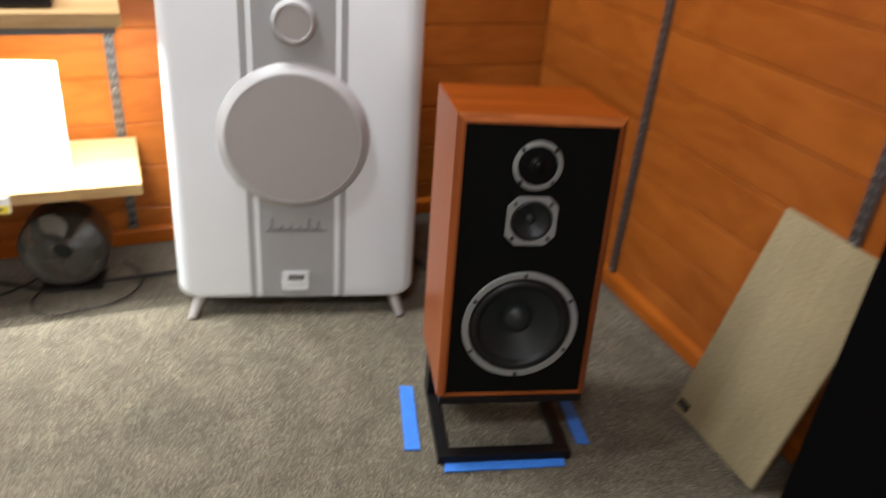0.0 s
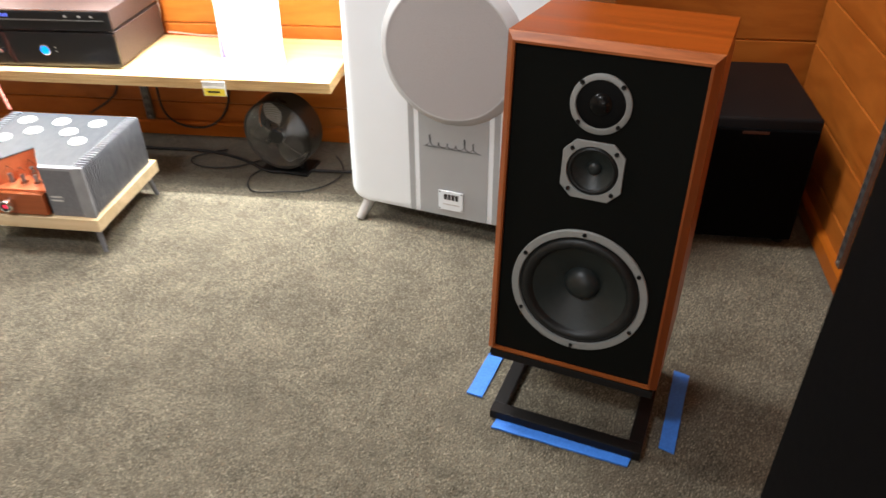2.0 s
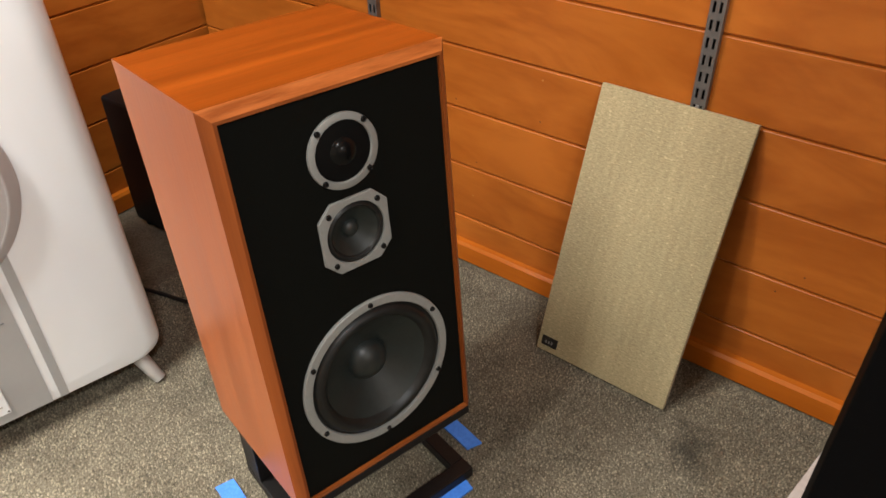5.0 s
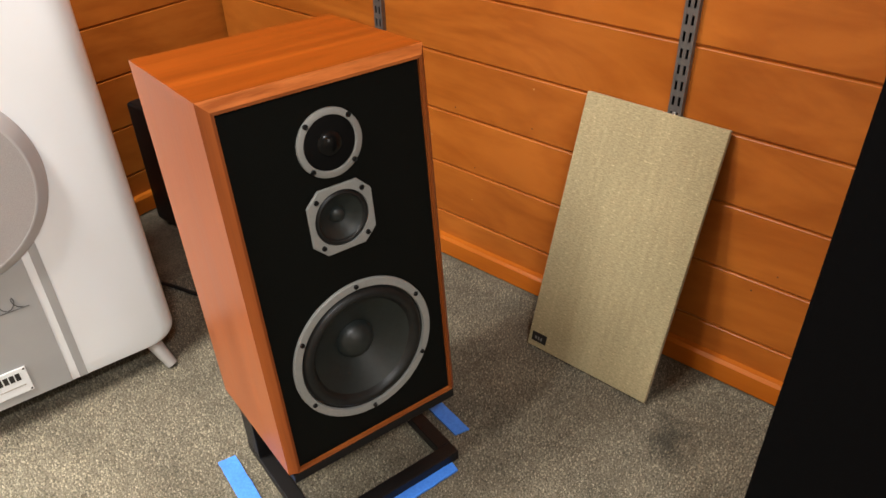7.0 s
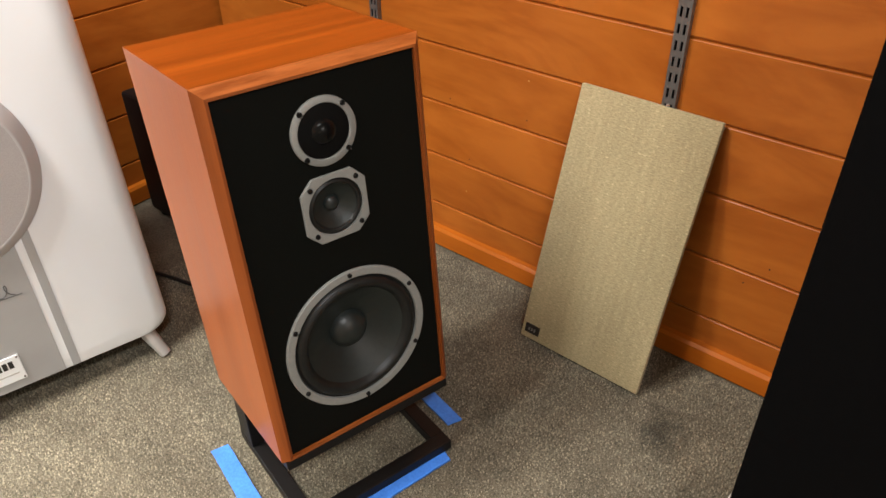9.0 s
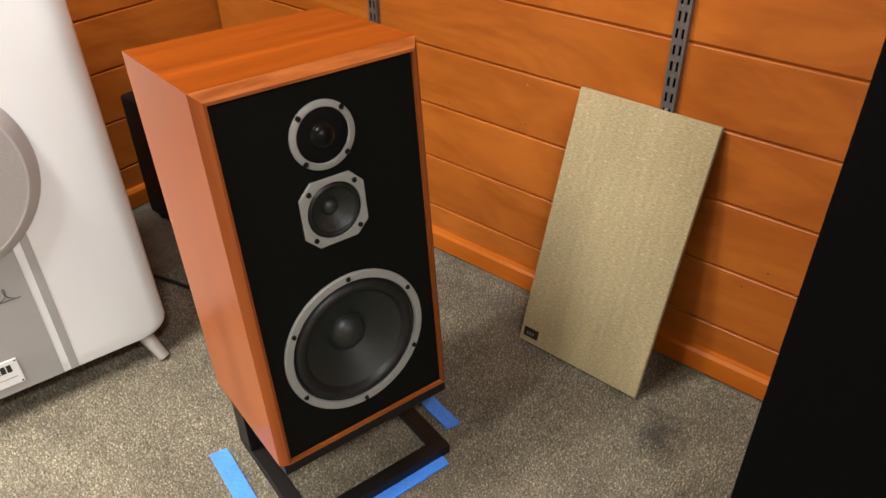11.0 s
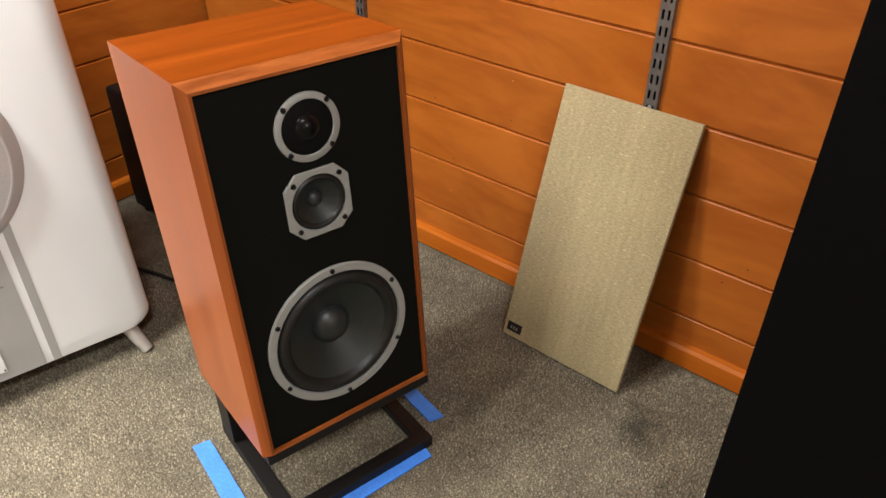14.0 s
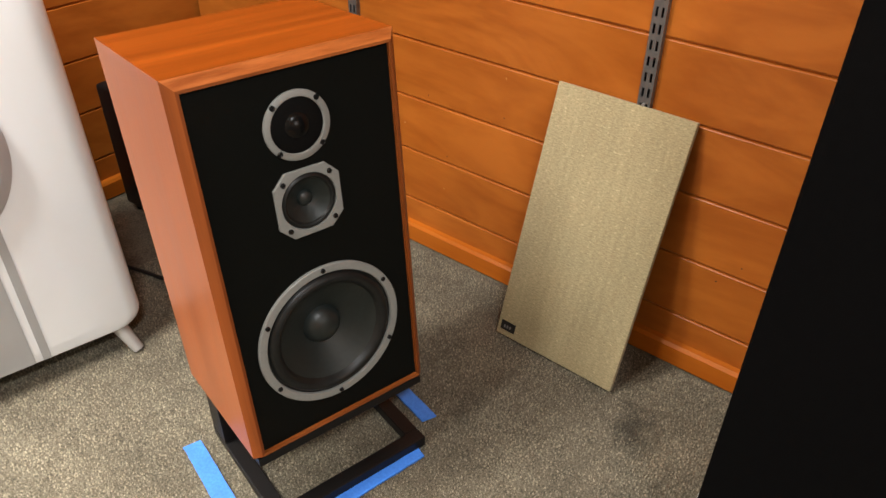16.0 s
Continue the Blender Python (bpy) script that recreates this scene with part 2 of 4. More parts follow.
def cloth_material():
    """Coarse woven cloth: short crosswise slubs, faint upright bands and pale flecks."""
    m, nt, p = nodes_of("oatmeal_grille_cloth")
    N, L = nt.nodes.new, nt.links.new
    tc = N("ShaderNodeTexCoord")

    def layer(stretch, scale, detail, lo, hi, a, b):
        mp, n, r = N("ShaderNodeMapping"), N("ShaderNodeTexNoise"), N("ShaderNodeMapRange")
        mp.inputs["Scale"].default_value = stretch
        n.inputs["Scale"].default_value, n.inputs["Detail"].default_value = scale, detail
        r.inputs[1].default_value, r.inputs[2].default_value, r.inputs[3].default_value, r.inputs[4].default_value = lo, hi, a, b
        L(tc.outputs["Object"], mp.inputs[0])
        L(mp.outputs[0], n.inputs["Vector"])
        L(n.outputs[0], r.inputs[0])
        return n, r
    n1, slub = layer((0.26, 1, 1), 380, 2, 0.3, 0.7, 0.80, 1.17)
    n2, band = layer((1, 1, 0.06), 75, 4, 0.3, 0.7, 0.94, 1.06)
    n3, fleck = layer((0.45, 1, 0.7), 230, 1, 0.62, 0.76, 1.0, 1.40)
    n4, wide = layer((1, 1, 1), 6, 2, 0.3, 0.7, 0.93, 1.06)
    v = slub.outputs[0]
    n5, streak = layer((1, 1, 0.35), 240, 1, 0.66, 0.80, 1.0, 1.25)
    n6, grain = layer((0.6, 1, 1), 420, 2, 0.3, 0.7, 0.88, 1.10)
    for o in (band, fleck, wide, streak, grain):
        mu = N("ShaderNodeMath")
        mu.operation = "MULTIPLY"
        L(v, mu.inputs[0])
        L(o.outputs[0], mu.inputs[1])
        v = mu.outputs[0]
    hs = N("ShaderNodeHueSaturation")
    hs.inputs["Color"].default_value = (0.302, 0.256, 0.148, 1)
    L(v, hs.inputs["Value"])
    L(hs.outputs[0], p.inputs["Base Color"])
    p.inputs["Roughness"].default_value = 0.92
    p.inputs["Specular IOR Level"].default_value = 0.15
    p.inputs["Sheen Weight"].default_value = 0.1
    b = N("ShaderNodeBump")
    b.inputs["Strength"].default_value, b.inputs["Distance"].default_value = 0.15, 0.001
    L(n1.outputs[0], b.inputs["Height"])
    L(b.outputs[0], p.inputs["Normal"])
    return m


GRILLE_CLOTH = cloth_material()
BADGE = surf("dark_badge_metal", (0.035, 0.033, 0.03), rough=0.35, metal=0.7)
COPPER_BADGE = surf("dull_copper_badge", (0.10, 0.045, 0.03), rough=0.4, metal=0.5)
LAMP_TONE = surf("dull_grey_print", (0.16, 0.155, 0.15), rough=0.5)
SILVER_PRINT = surf("silver_print", (0.55, 0.53, 0.5), rough=0.35, metal=0.8)
WHITE_LACQUER = surf("white_satin_lacquer", (0.745, 0.785, 0.82), (0.73, 0.77, 0.80), rough=0.30, scale=8, rough_var=0.04)
GREY_LACQUER = surf("grey_satin_lacquer", (0.345, 0.355, 0.36), (0.33, 0.34, 0.345), rough=0.34, scale=12)
GREY_CLOTH = surf("grey_speaker_cloth", (0.36, 0.345, 0.34), (0.315, 0.30, 0.295), rough=0.95, scale=420, bump=0.3)
RING_WHITE = surf("pale_grey_ring", (0.43, 0.43, 0.435), (0.41, 0.41, 0.415), rough=0.4)
EMBLEM_INK = surf("dark_grey_script_print", (0.085, 0.085, 0.085), rough=0.4)
BLACK_INK = surf("black_print", (0.015, 0.015, 0.015), rough=0.45)
FOOT_GREY = surf("grey_cast_foot", (0.42, 0.41, 0.40), (0.38, 0.37, 0.36), rough=0.4, metal=0.4)
TRACK = surf("grey_painted_track", (0.20, 0.195, 0.19), (0.165, 0.16, 0.155), rough=0.4, metal=0.7, scale=70)
BLACK_VINYL = surf("black_ash_vinyl", (0.0050, 0.0050, 0.0056), (0.0070, 0.0070, 0.0076), rough=0.5, scale=220, bump=0.04, spec=0.16)
BLACK_MATT = surf("matt_black_cabinet", (0.0013, 0.0013, 0.0015), (0.0019, 0.0019, 0.0021), rough=0.7, scale=90, spec=0.04)


# ---- builders ----
def mesh_of(name, verts, faces, material, smooth=False):
    me = bpy.data.meshes.new(name)
    me.from_pydata([tuple(v) for v in verts], [], faces)
    bm = bmesh.new()
    bm.from_mesh(me)
    bmesh.ops.recalc_face_normals(bm, faces=bm.faces)
    bm.to_mesh(me)
    bm.free()
    me.materials.append(material)
    if smooth:
        for f in me.polygons:
            f.use_smooth = True
        me.set_sharp_from_angle(angle=radians(38))
    return me


def place(name, me, parent=None, m=None, label=""):
    ob = new(name, me)
    if parent is not None:
        ob.parent = parent
    if m is not None:
        ob.matrix_local = m
    return tagged(ob, label)


def part(name, bm, material, parent, label="", smooth=False, m=None):
    me = bpy.data.meshes.new(name)
    bmesh.ops.recalc_face_normals(bm, faces=bm.faces)
    bm.to_mesh(me)
    bm.free()
    me.materials.append(material)
    if smooth:
        for f in me.polygons:
            f.use_smooth = True
        me.set_sharp_from_angle(angle=radians(38))
    return place(name, me, parent, m, label)


def thing(name, m, label, category, group="", kind=""):
    ob = new(name)
    ob.matrix_world = m
    return tagged(ob, label, category, group, kind)


def box(x0, y0, z0, x1, y1, z1, bevel=0.0, seg=2, bm=None):
    own = bm or bmesh.new()
    r = bmesh.ops.create_cube(own, size=1, matrix=Matrix.Translation(((x0 + x1) / 2, (y0 + y1) / 2, (z0 + z1) / 2)) @ Matrix.Diagonal((x1 - x0, y1 - y0, z1 - z0, 1)))
    if bevel:
        es = list({e for v in r["verts"] for e in v.link_edges})
        bmesh.ops.bevel(own, geom=es, offset=bevel, segments=seg, affect="EDGES", profile=0.5)
    return own


def lathe(profile, seg=64, axis="y", close=False):
    """Revolves (radius, height) pairs round an axis; a first or last radius of 0 closes to a point."""
    verts, faces, rings = [], [], []
    for r, h in profile:
        if r < 1e-6:
            rings.append([len(verts)])
            verts.append((0, h, 0) if axis == "y" else (0, 0, h))
            continue
        ring = []
        for k in range(seg):
            a = 2 * math.pi * k / seg
            ring.append(len(verts))
            verts.append((r * math.cos(a), h, r * math.sin(a)) if axis == "y" else (r * math.cos(a), r * math.sin(a), h))
        rings.append(ring)
    pairs = list(zip(rings, rings[1:])) + ([(rings[-1], rings[0])] if close else [])
    for a, b in pairs:
        for k in range(seg):
            j = (k + 1) % seg
            f = [a[k % len(a)], a[j % len(a)], b[j % len(b)], b[k % len(b)]]
            f = list(dict.fromkeys(f))
            if len(f) > 2:
                faces.append(f)
    return verts, faces


def prism(poly, y0, y1, chamfer=0.0):
    """An (x, z) outline pushed from y0 (front) to y1, with a chamfered front rim."""
    cx, cz = sum(p[0] for p in poly) / len(poly), sum(p[1] for p in poly) / len(poly)
    s = lambda p: (cx + (p[0] - cx) * (1 - chamfer / 0.05), cz + (p[1] - cz) * (1 - chamfer / 0.05))
    n = len(poly)
    layers = [[(*s(p), y0) for p in poly]] + ([[(*p, y0 + chamfer) for p in poly]] if chamfer else []) + [[(*p, y1) for p in poly]]
    if not chamfer:
        layers[0] = [(*p, y0) for p in poly]
    verts = [(x, y, z) for la in layers for x, z, y in la]
    faces = [list(range(n)), list(range(len(verts) - n, len(verts)))]
    for k in range(len(layers) - 1):
        for i in range(n):
            j = (i + 1) % n
            faces.append([k * n + i, k * n + j, (k + 1) * n + j, (k + 1) * n + i])
    return verts, faces


def tube(points, radius, material, name, parent=None, label="", cyclic=False):
    """A round cable or wire through points, as a mesh."""
    cu = bpy.data.curves.new(name, "CURVE")
    cu.dimensions, cu.bevel_depth, cu.bevel_resolution, cu.resolution_u = "3D", radius, 3, 8
    sp = cu.splines.new("NURBS")
    sp.points.add(len(points) - 1)
    for p, q in zip(sp.points, points):
        p.co = (*q, 1)
    sp.use_endpoint_u, sp.order_u, sp.use_cyclic_u = not cyclic, 3, cyclic
    tmp = bpy.data.objects.new(name, cu)
    scene.collection.objects.link(tmp)
    me = bpy.data.meshes.new_from_object(tmp.evaluated_get(bpy.context.evaluated_depsgraph_get()))
    bpy.data.objects.remove(tmp)
    me.materials.clear()
    me.materials.append(material)
    for f in me.polygons:
        f.use_smooth = True
    return place(name, me, parent, None, label)


# ---- setting ----
X_WEST, Y_SOUTH, Y_NORTH, HEIGHT = -2.6, -2.0, 2.69, 2.9
EAST = pose(1.352, 1.45, 0, 0, 0, -1.1)      # face of the east wall; its local y runs north
NORTH = pose(-0.60, Y_NORTH, 0)

n = 60
vs, fs = [], []
for j in range(n + 1):
    for i in range(n + 1):
        x, y = -2.75 + 4.5 * i / n, -2.15 + 5.1 * j / n
        vs.append((x, y, 0.0022 * noise.noise((x * 6, y * 6, 0)) - 0.0055))
for j in range(n):
    for i in range(n):
        a = j * (n + 1) + i
        fs.append((a, a + 1, a + n + 2, a + n + 1))
floor = place("floor", mesh_of("floor", vs, fs, CARPET, True))
tagged(floor, "worn taupe cut-pile carpet with darker stains and painted shade beside the stand", "carpet", kind="structure")

# short pile on the stretch of carpet that lies open to view
rs = np.random.RandomState(4)
STEP = 0.0054
gx, gy = np.meshgrid(np.arange(-1.25, 1.32, STEP), np.arange(0.55, 2.30, STEP))
gx = (gx + rs.uniform(-0.45, 0.45, gx.shape) * STEP).ravel()
gy = (gy + rs.uniform(-0.45, 0.45, gy.shape) * STEP).ravel()
cnt = len(gx)
turn = rs.uniform(0, 2 * np.pi, cnt)
wide = rs.uniform(0.0028, 0.0047, cnt)
tip = rs.uniform(-0.0034, 0.0026, cnt)
lean = rs.uniform(0.0, 0.0026, cnt)
la = rs.uniform(0, 2 * np.pi, cnt)
co = np.zeros((cnt, 4, 3), np.float32)
for k in range(3):
    co[:, k, 0] = gx + wide * np.cos(turn + k * 2.0944)
    co[:, k, 1] = gy + wide * np.sin(turn + k * 2.0944)
    co[:, k, 2] = -0.0090
co[:, 3, 0], co[:, 3, 1], co[:, 3, 2] = gx + lean * np.cos(la), gy + lean * np.sin(la), tip
tri = (np.arange(cnt)[:, None, None] * 4 + np.array([[0, 1, 3], [1, 2, 3], [2, 0, 3]])[None]).reshape(-1)
pile = bpy.data.meshes.new("carpet_pile")
pile.vertices.add(cnt * 4)
pile.vertices.foreach_set("co", co.ravel())
pile.loops.add(len(tri))
pile.loops.foreach_set("vertex_index", tri.astype(np.int32))
pile.polygons.add(cnt * 3)
pile.polygons.foreach_set("loop_start", np.arange(0, cnt * 9, 3, dtype=np.int32))
pile.update(calc_edges=True)
pile.materials.append(PILE)
tagged(place("carpet_pile", pile), "short taupe cut pile standing on the carpet", "carpet pile", kind="stuff")

ceiling = part("ceiling", box(-2.75, -2.15, HEIGHT, 1.75, 2.95, HEIGHT + 0.08), CEILING, None)
tagged(ceiling, "plain off-white painted ceiling", "ceiling", kind="structure")
wall_west = part("wall_west", box(X_WEST - 0.12, -2.12, 0, X_WEST, 2.90, HEIGHT), PLASTER, None)
tagged(wall_west, "plain painted plaster wall", "wall", kind="structure")
wall_south = part("wall_south", box(X_WEST, Y_SOUTH - 0.12, 0, 1.60, Y_SOUTH, HEIGHT), PLASTER, None)
tagged(wall_south, "plain painted plaster wall", "wall", kind="structure")


def board_wall(name, m, length, label):
    """Wall with horizontal tongue-and-groove boards; local x runs along it, local -y is the room."""
    w = part(name, box(-length / 2, 0.016, 0, length / 2, 0.12, HEIGHT), WALL_DARK, None)
    w.matrix_world = m
    tagged(w, label, "wall", kind="structure")
    z, h = -0.026, 0.1521
    me = None
    while z < HEIGHT - 0.02:
        hh = min(h, HEIGHT - z)
        if me is None or hh < h:
            prof = [(0.0062, 0.0), (0.0046, 0.0006), (0.0, 0.0066), (0.0, hh - 0.0026), (0.0013, hh - 0.0012), (0.0062, hh)]
            v = [(sx * length / 2, y, zz) for sx in (-1, 1) for y, zz in prof]
            k = len(prof)
            f = [list(range(k)), list(range(k, 2 * k))] + [[q, (q + 1) % k, k + (q + 1) % k, k + q] for q in range(k)]
            me = mesh_of("board", v, f, BOARD_X)
        place("board", me, w, Matrix.Translation((0, 0, z)))
        z += h
    return w


def baseboard(name, m, x0, x1, label):
    v = []
    prof = [(0.0, 0.0), (-0.019, 0.0), (-0.019, 0.047), (-0.013, 0.055), (0.0, 0.057)]
    for x in (x0, x1):
        v += [(x, y, z) for y, z in prof]
    k = len(prof)
    f = [list(range(k)), list(range(k, 2 * k))] + [[q, (q + 1) % k, k + (q + 1) % k, k + q] for q in range(k)]
    b = place(name, mesh_of(name, v, f, BOARD_TRIM))
    b.matrix_world = m
    return tagged(b, label, "baseboard", kind="structure")


EAST_W = EAST @ pose(0, 0, 0, 0, 0, -90)     # local x runs south, local -y faces the room
board_wall("wall_north", NORTH, 3.98, "orange-brown stained wall of horizontal tongue-and-groove boards")
board_wall("wall_east", EAST_W @ Matrix.Translation((1.09, 0, 0)), 4.64, "orange-brown stained wall of horizontal tongue-and-groove boards")
baseboard("baseboard_north", NORTH, -1.98, 1.955, "thin stained wooden baseboard")
baseboard("baseboard_east", EAST_W, -1.215, 3.40, "thin stained wooden baseboard")


# ---- wall tracks ----
def slot_track(m, z0, z1, label):
    """Twin-slot shelving standard: local x across, -y to the room, upright."""
    t = thing("wall_track", m, label, "shelf track", "slotted wall tracks")
    w, pitch, sl = 0.0125, 0.032, 0.019
    xs = [-w, -0.0085, -0.0035, 0.0035, 0.0085, w]
    bm = bmesh.new()
    box(xs[0], -0.013, z0, xs[1], -0.011, z1, bm=bm)
    box(xs[2], -0.013, z0, xs[3], -0.011, z1, bm=bm)
    box(xs[4], -0.013, z0, xs[5], -0.011, z1, bm=bm)
    z = z0 + 0.006
    while z < z1:
        for a, b in ((1, 2), (3, 4)):
            box(xs[a], -0.013, z - 0.0065, xs[b], -0.0112, z + 0.0065, bm=bm)
        z += pitch
    part("face_plate", bm, TRACK, t)
    part("side_flange", box(-w - 0.0015, -0.013, z0, -w, 0.0, z1), TRACK, t)
    part("side_flange", box(w, -0.013, z0, w + 0.0015, 0.0, z1), TRACK, t)
    part("back_channel", box(-w, -0.003, z0, w, -0.001, z1), STEEL_BLACK, t)
    v, f = lathe([(0.0, -0.0165), (0.0035, -0.016), (0.0042, -0.0138), (0.0042, -0.012)], 12)
    me = mesh_of("screw", v, f, SILVER_PRINT, True)
    for zz in (z0 + 0.012, z0 + 0.497, z0 + 0.540, z0 + 1.1):
        place("screw", me, t, Matrix.Translation((0, 0, zz)))
    return t


for y in (1.985, 1.175):
    d = 1.45 - y
    slot_track(EAST_W @ Matrix.Translation((d, 0, 0)), 0.058, 1.95, "grey metal slotted shelving track screwed to the boards")
for x in (-0.155, -0.965):
    slot_track(pose(x, Y_NORTH, 0), 0.058, 1.95, "grey metal slotted shelving track behind the shelves")

# ---- the three-way loudspeaker on its stand ----
SPK = pose(0.481, 1.392, 0.217, -5.4, 0, -15.0)
X0, X1, Z0, Z1, DEPTH, T = -0.029, 0.3225, -0.0235, 0.640, 0.297, 0.0175


def loudspeaker():
    t = thing("loudspeaker", SPK, "mahogany three-way loudspeaker with its grille off, on a low stand", "loudspeaker")
    o = [(X0, Z0), (X1, Z0), (X1, Z1), (X0, Z1)]
    i = [(X0 + T, Z0 + T * 0.8), (X1 - T, Z0 + T * 0.8), (X1 - T, Z1 - T), (X0 + T, Z1 - T)]
    ch = 0.0130
    c = [(X0 + ch, Z0 + ch * 0.6), (X1 - ch, Z0 + ch * 0.6), (X1 - ch, Z1 - ch), (X0 + ch, Z1 - ch)]
    names = ("bottom_panel", "side_panel", "top_panel", "side_panel")
    for k in range(4):
        a, b = k, (k + 1) % 4
        f = [[0, 1, 2, 3], [4, 5, 6, 7]] + [[q, (q + 1) % 4, 4 + (q + 1) % 4, 4 + q] for q in range(4)]
        v, lip = [], []
        for e in (a, b):
            v += [(i[e][0], 0.0087, i[e][1]), (o[e][0], 0.0087, o[e][1]), (o[e][0], DEPTH, o[e][1]), (i[e][0], DEPTH, i[e][1])]
            lip += [(i[e][0], -0.006, i[e][1]), (c[e][0], -0.006, c[e][1]), (o[e][0], 0.0085, o[e][1]), (i[e][0], 0.0085, i[e][1])]
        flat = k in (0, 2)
        place(names[k], mesh_of(names[k], v, f, MAHOGANY_X if flat else MAHOGANY_SHEEN_Z), t)
        place("edge_lipping", mesh_of("edge_lipping", lip, f, LIPPING_LIT_X if flat else LIPPING_SHADED_Z), t, None, "bevelled solid wood front edge")
    bm = bmesh.new()
    loops = [[(X0 + T, Z0 + T * 0.8), (X1 - T, Z0 + T * 0.8), (X1 - T, Z1 - T), (X0 + T, Z1 - T)]]
    for r, zc, xc in ((0.1166, 0.1665, 0.1455), (0.0456, 0.4165, 0.1430)):
        loops.append([(xc + r * math.cos(2 * math.pi * k / 64), zc + r * math.sin(2 * math.pi * k / 64)) for k in range(64)])
    edges = []
    for lo in loops:
        vs = [bm.verts.new((x, 0.0, z)) for x, z in lo]
        edges += [bm.edges.new((vs[k], vs[(k + 1) % len(vs)])) for k in range(len(vs))]
    bmesh.ops.triangle_fill(bm, edges=edges, use_beauty=True)
    ex = bmesh.ops.extrude_face_region(bm, geom=list(bm.faces))
    bmesh.ops.translate(bm, vec=(0, 0.018, 0), verts=[e for e in ex["geom"] if isinstance(e, bmesh.types.BMVert)])
    part("baffle", bm, BAFFLE, t, "matt black front baffle")
    part("back_panel", box(X0 + T, DEPTH - 0.02, Z0 + T * 0.8, X1 - T, DEPTH - 0.003, Z1 - T), BLACK_VINYL, t)
    cx = 0.1455
    screw_v, screw_f = lathe([(0.0, -0.0006), (0.0018, -0.0006), (0.0021, -0.0022), (0.0036, -0.0026), (0.0042, -0.0014), (0.0042, 0.001)], 14)
    screw_me = mesh_of("screw", screw_v, screw_f, SCREW, True)

    def driver(name, z, label, ring, surround, cone, cap, cap_mat, screws, flat):
        d = new(name)
        d.parent = t
        d.matrix_local = Matrix.Translation((cx if name == "woofer" else 0.1430, 0, z))
        tagged(d, label)
        place("mounting_ring", ring, d)
        if surround:
            place("surround", mesh_of("surround", *lathe(surround), RUBBER if cone else TWEETER_PLATE, True), d)
        if cone:
            place("cone", mesh_of("cone", *lathe(cone), CONE, True), d)
        place("dust_cap" if cone else "dome", mesh_of("dome", *lathe(cap, 40), cap_mat, True), d)
        for x, zz in screws:
            place("screw", screw_me, d, Matrix.Translation((x, flat, zz)))

    ring = mesh_of("ring", *lathe([(0.0525, 0.0), (0.0522, -0.0035), (0.0508, -0.0045), (0.0428, -0.0045), (0.0420, -0.0035), (0.0418, 0.0)], 72), RING, True)
    driver("tweeter", 0.537, "soft-dome tweeter in a grey ring", ring,
           [(0.0420, -0.0008), (0.040, -0.0014), (0.0300, -0.0022), (0.0195, -0.0029)], None,
           [(0.0200, -0.0028), (0.0185, -0.0050), (0.0160, -0.0072), (0.0125, -0.0091), (0.0085, -0.0105), (0.0045, -0.0113), (0.0, -0.0116)], DOME,
           [(s * 0.0342, q * 0.0345) for s in (-1, 1) for q in (-1, 1)], -0.0045)
    h, cc = 0.0545, 0.0215
    outer = [(h, -h + cc), (h, h - cc), (h - cc, h), (-h + cc, h), (-h, h - cc), (-h, -h + cc), (-h + cc, -h), (h - cc, -h)]
    seg = 64
    vv, ff = [], []

    def rim(a):
        best = 9.0
        for k in range(8):
            p, q = outer[k], outer[(k + 1) % 8]
            dx, dz = q[0] - p[0], q[1] - p[1]
            den = math.cos(a) * dz - math.sin(a) * dx
            if abs(den) > 1e-9:
                s = (p[0] * dz - p[1] * dx) / den
                if s > 0:
                    best = min(best, s)
        return best
    for k in range(seg):
        a = 2 * math.pi * (k + 0.5) / seg
        r = rim(a)
        for rr, yy in ((r, 0.0), (r, -0.0035), (r - 0.001, -0.0045), (0.0463, -0.0045), (0.0455, 0.0)):
            vv.append((rr * math.cos(a), yy, rr * math.sin(a)))
    for k in range(seg):
        j = (k + 1) % seg
        ff += [[k * 5 + q, k * 5 + q + 1, j * 5 + q + 1, j * 5 + q] for q in range(4)]
    mring = mesh_of("ring", vv, ff, RING)
    driver("midrange", 0.4165, "midrange driver in an octagonal grey frame", mring,
           [(0.0462, -0.0010), (0.0440, -0.0012), (0.0425, -0.0030), (0.0400, -0.0042), (0.0375, -0.0032), (0.0360, -0.0006)],
           [(0.0360, -0.0006), (0.030, 0.004), (0.022, 0.009), (0.0125, 0.0140)],
           [(0.0130, 0.0138), (0.0120, 0.0105), (0.0095, 0.0075), (0.0060, 0.0058), (0.0, 0.0050)], CAP,
           [(s * 0.0385, q * 0.0385) for s in (-1, 1) for q in (-1, 1)], -0.0045)
    wring = mesh_of("ring", *lathe([(0.1315, 0.0), (0.1312, -0.0040), (0.1298, -0.0052), (0.1180, -0.0052), (0.1170, -0.0040), (0.1165, 0.004)], 96), RING, True)
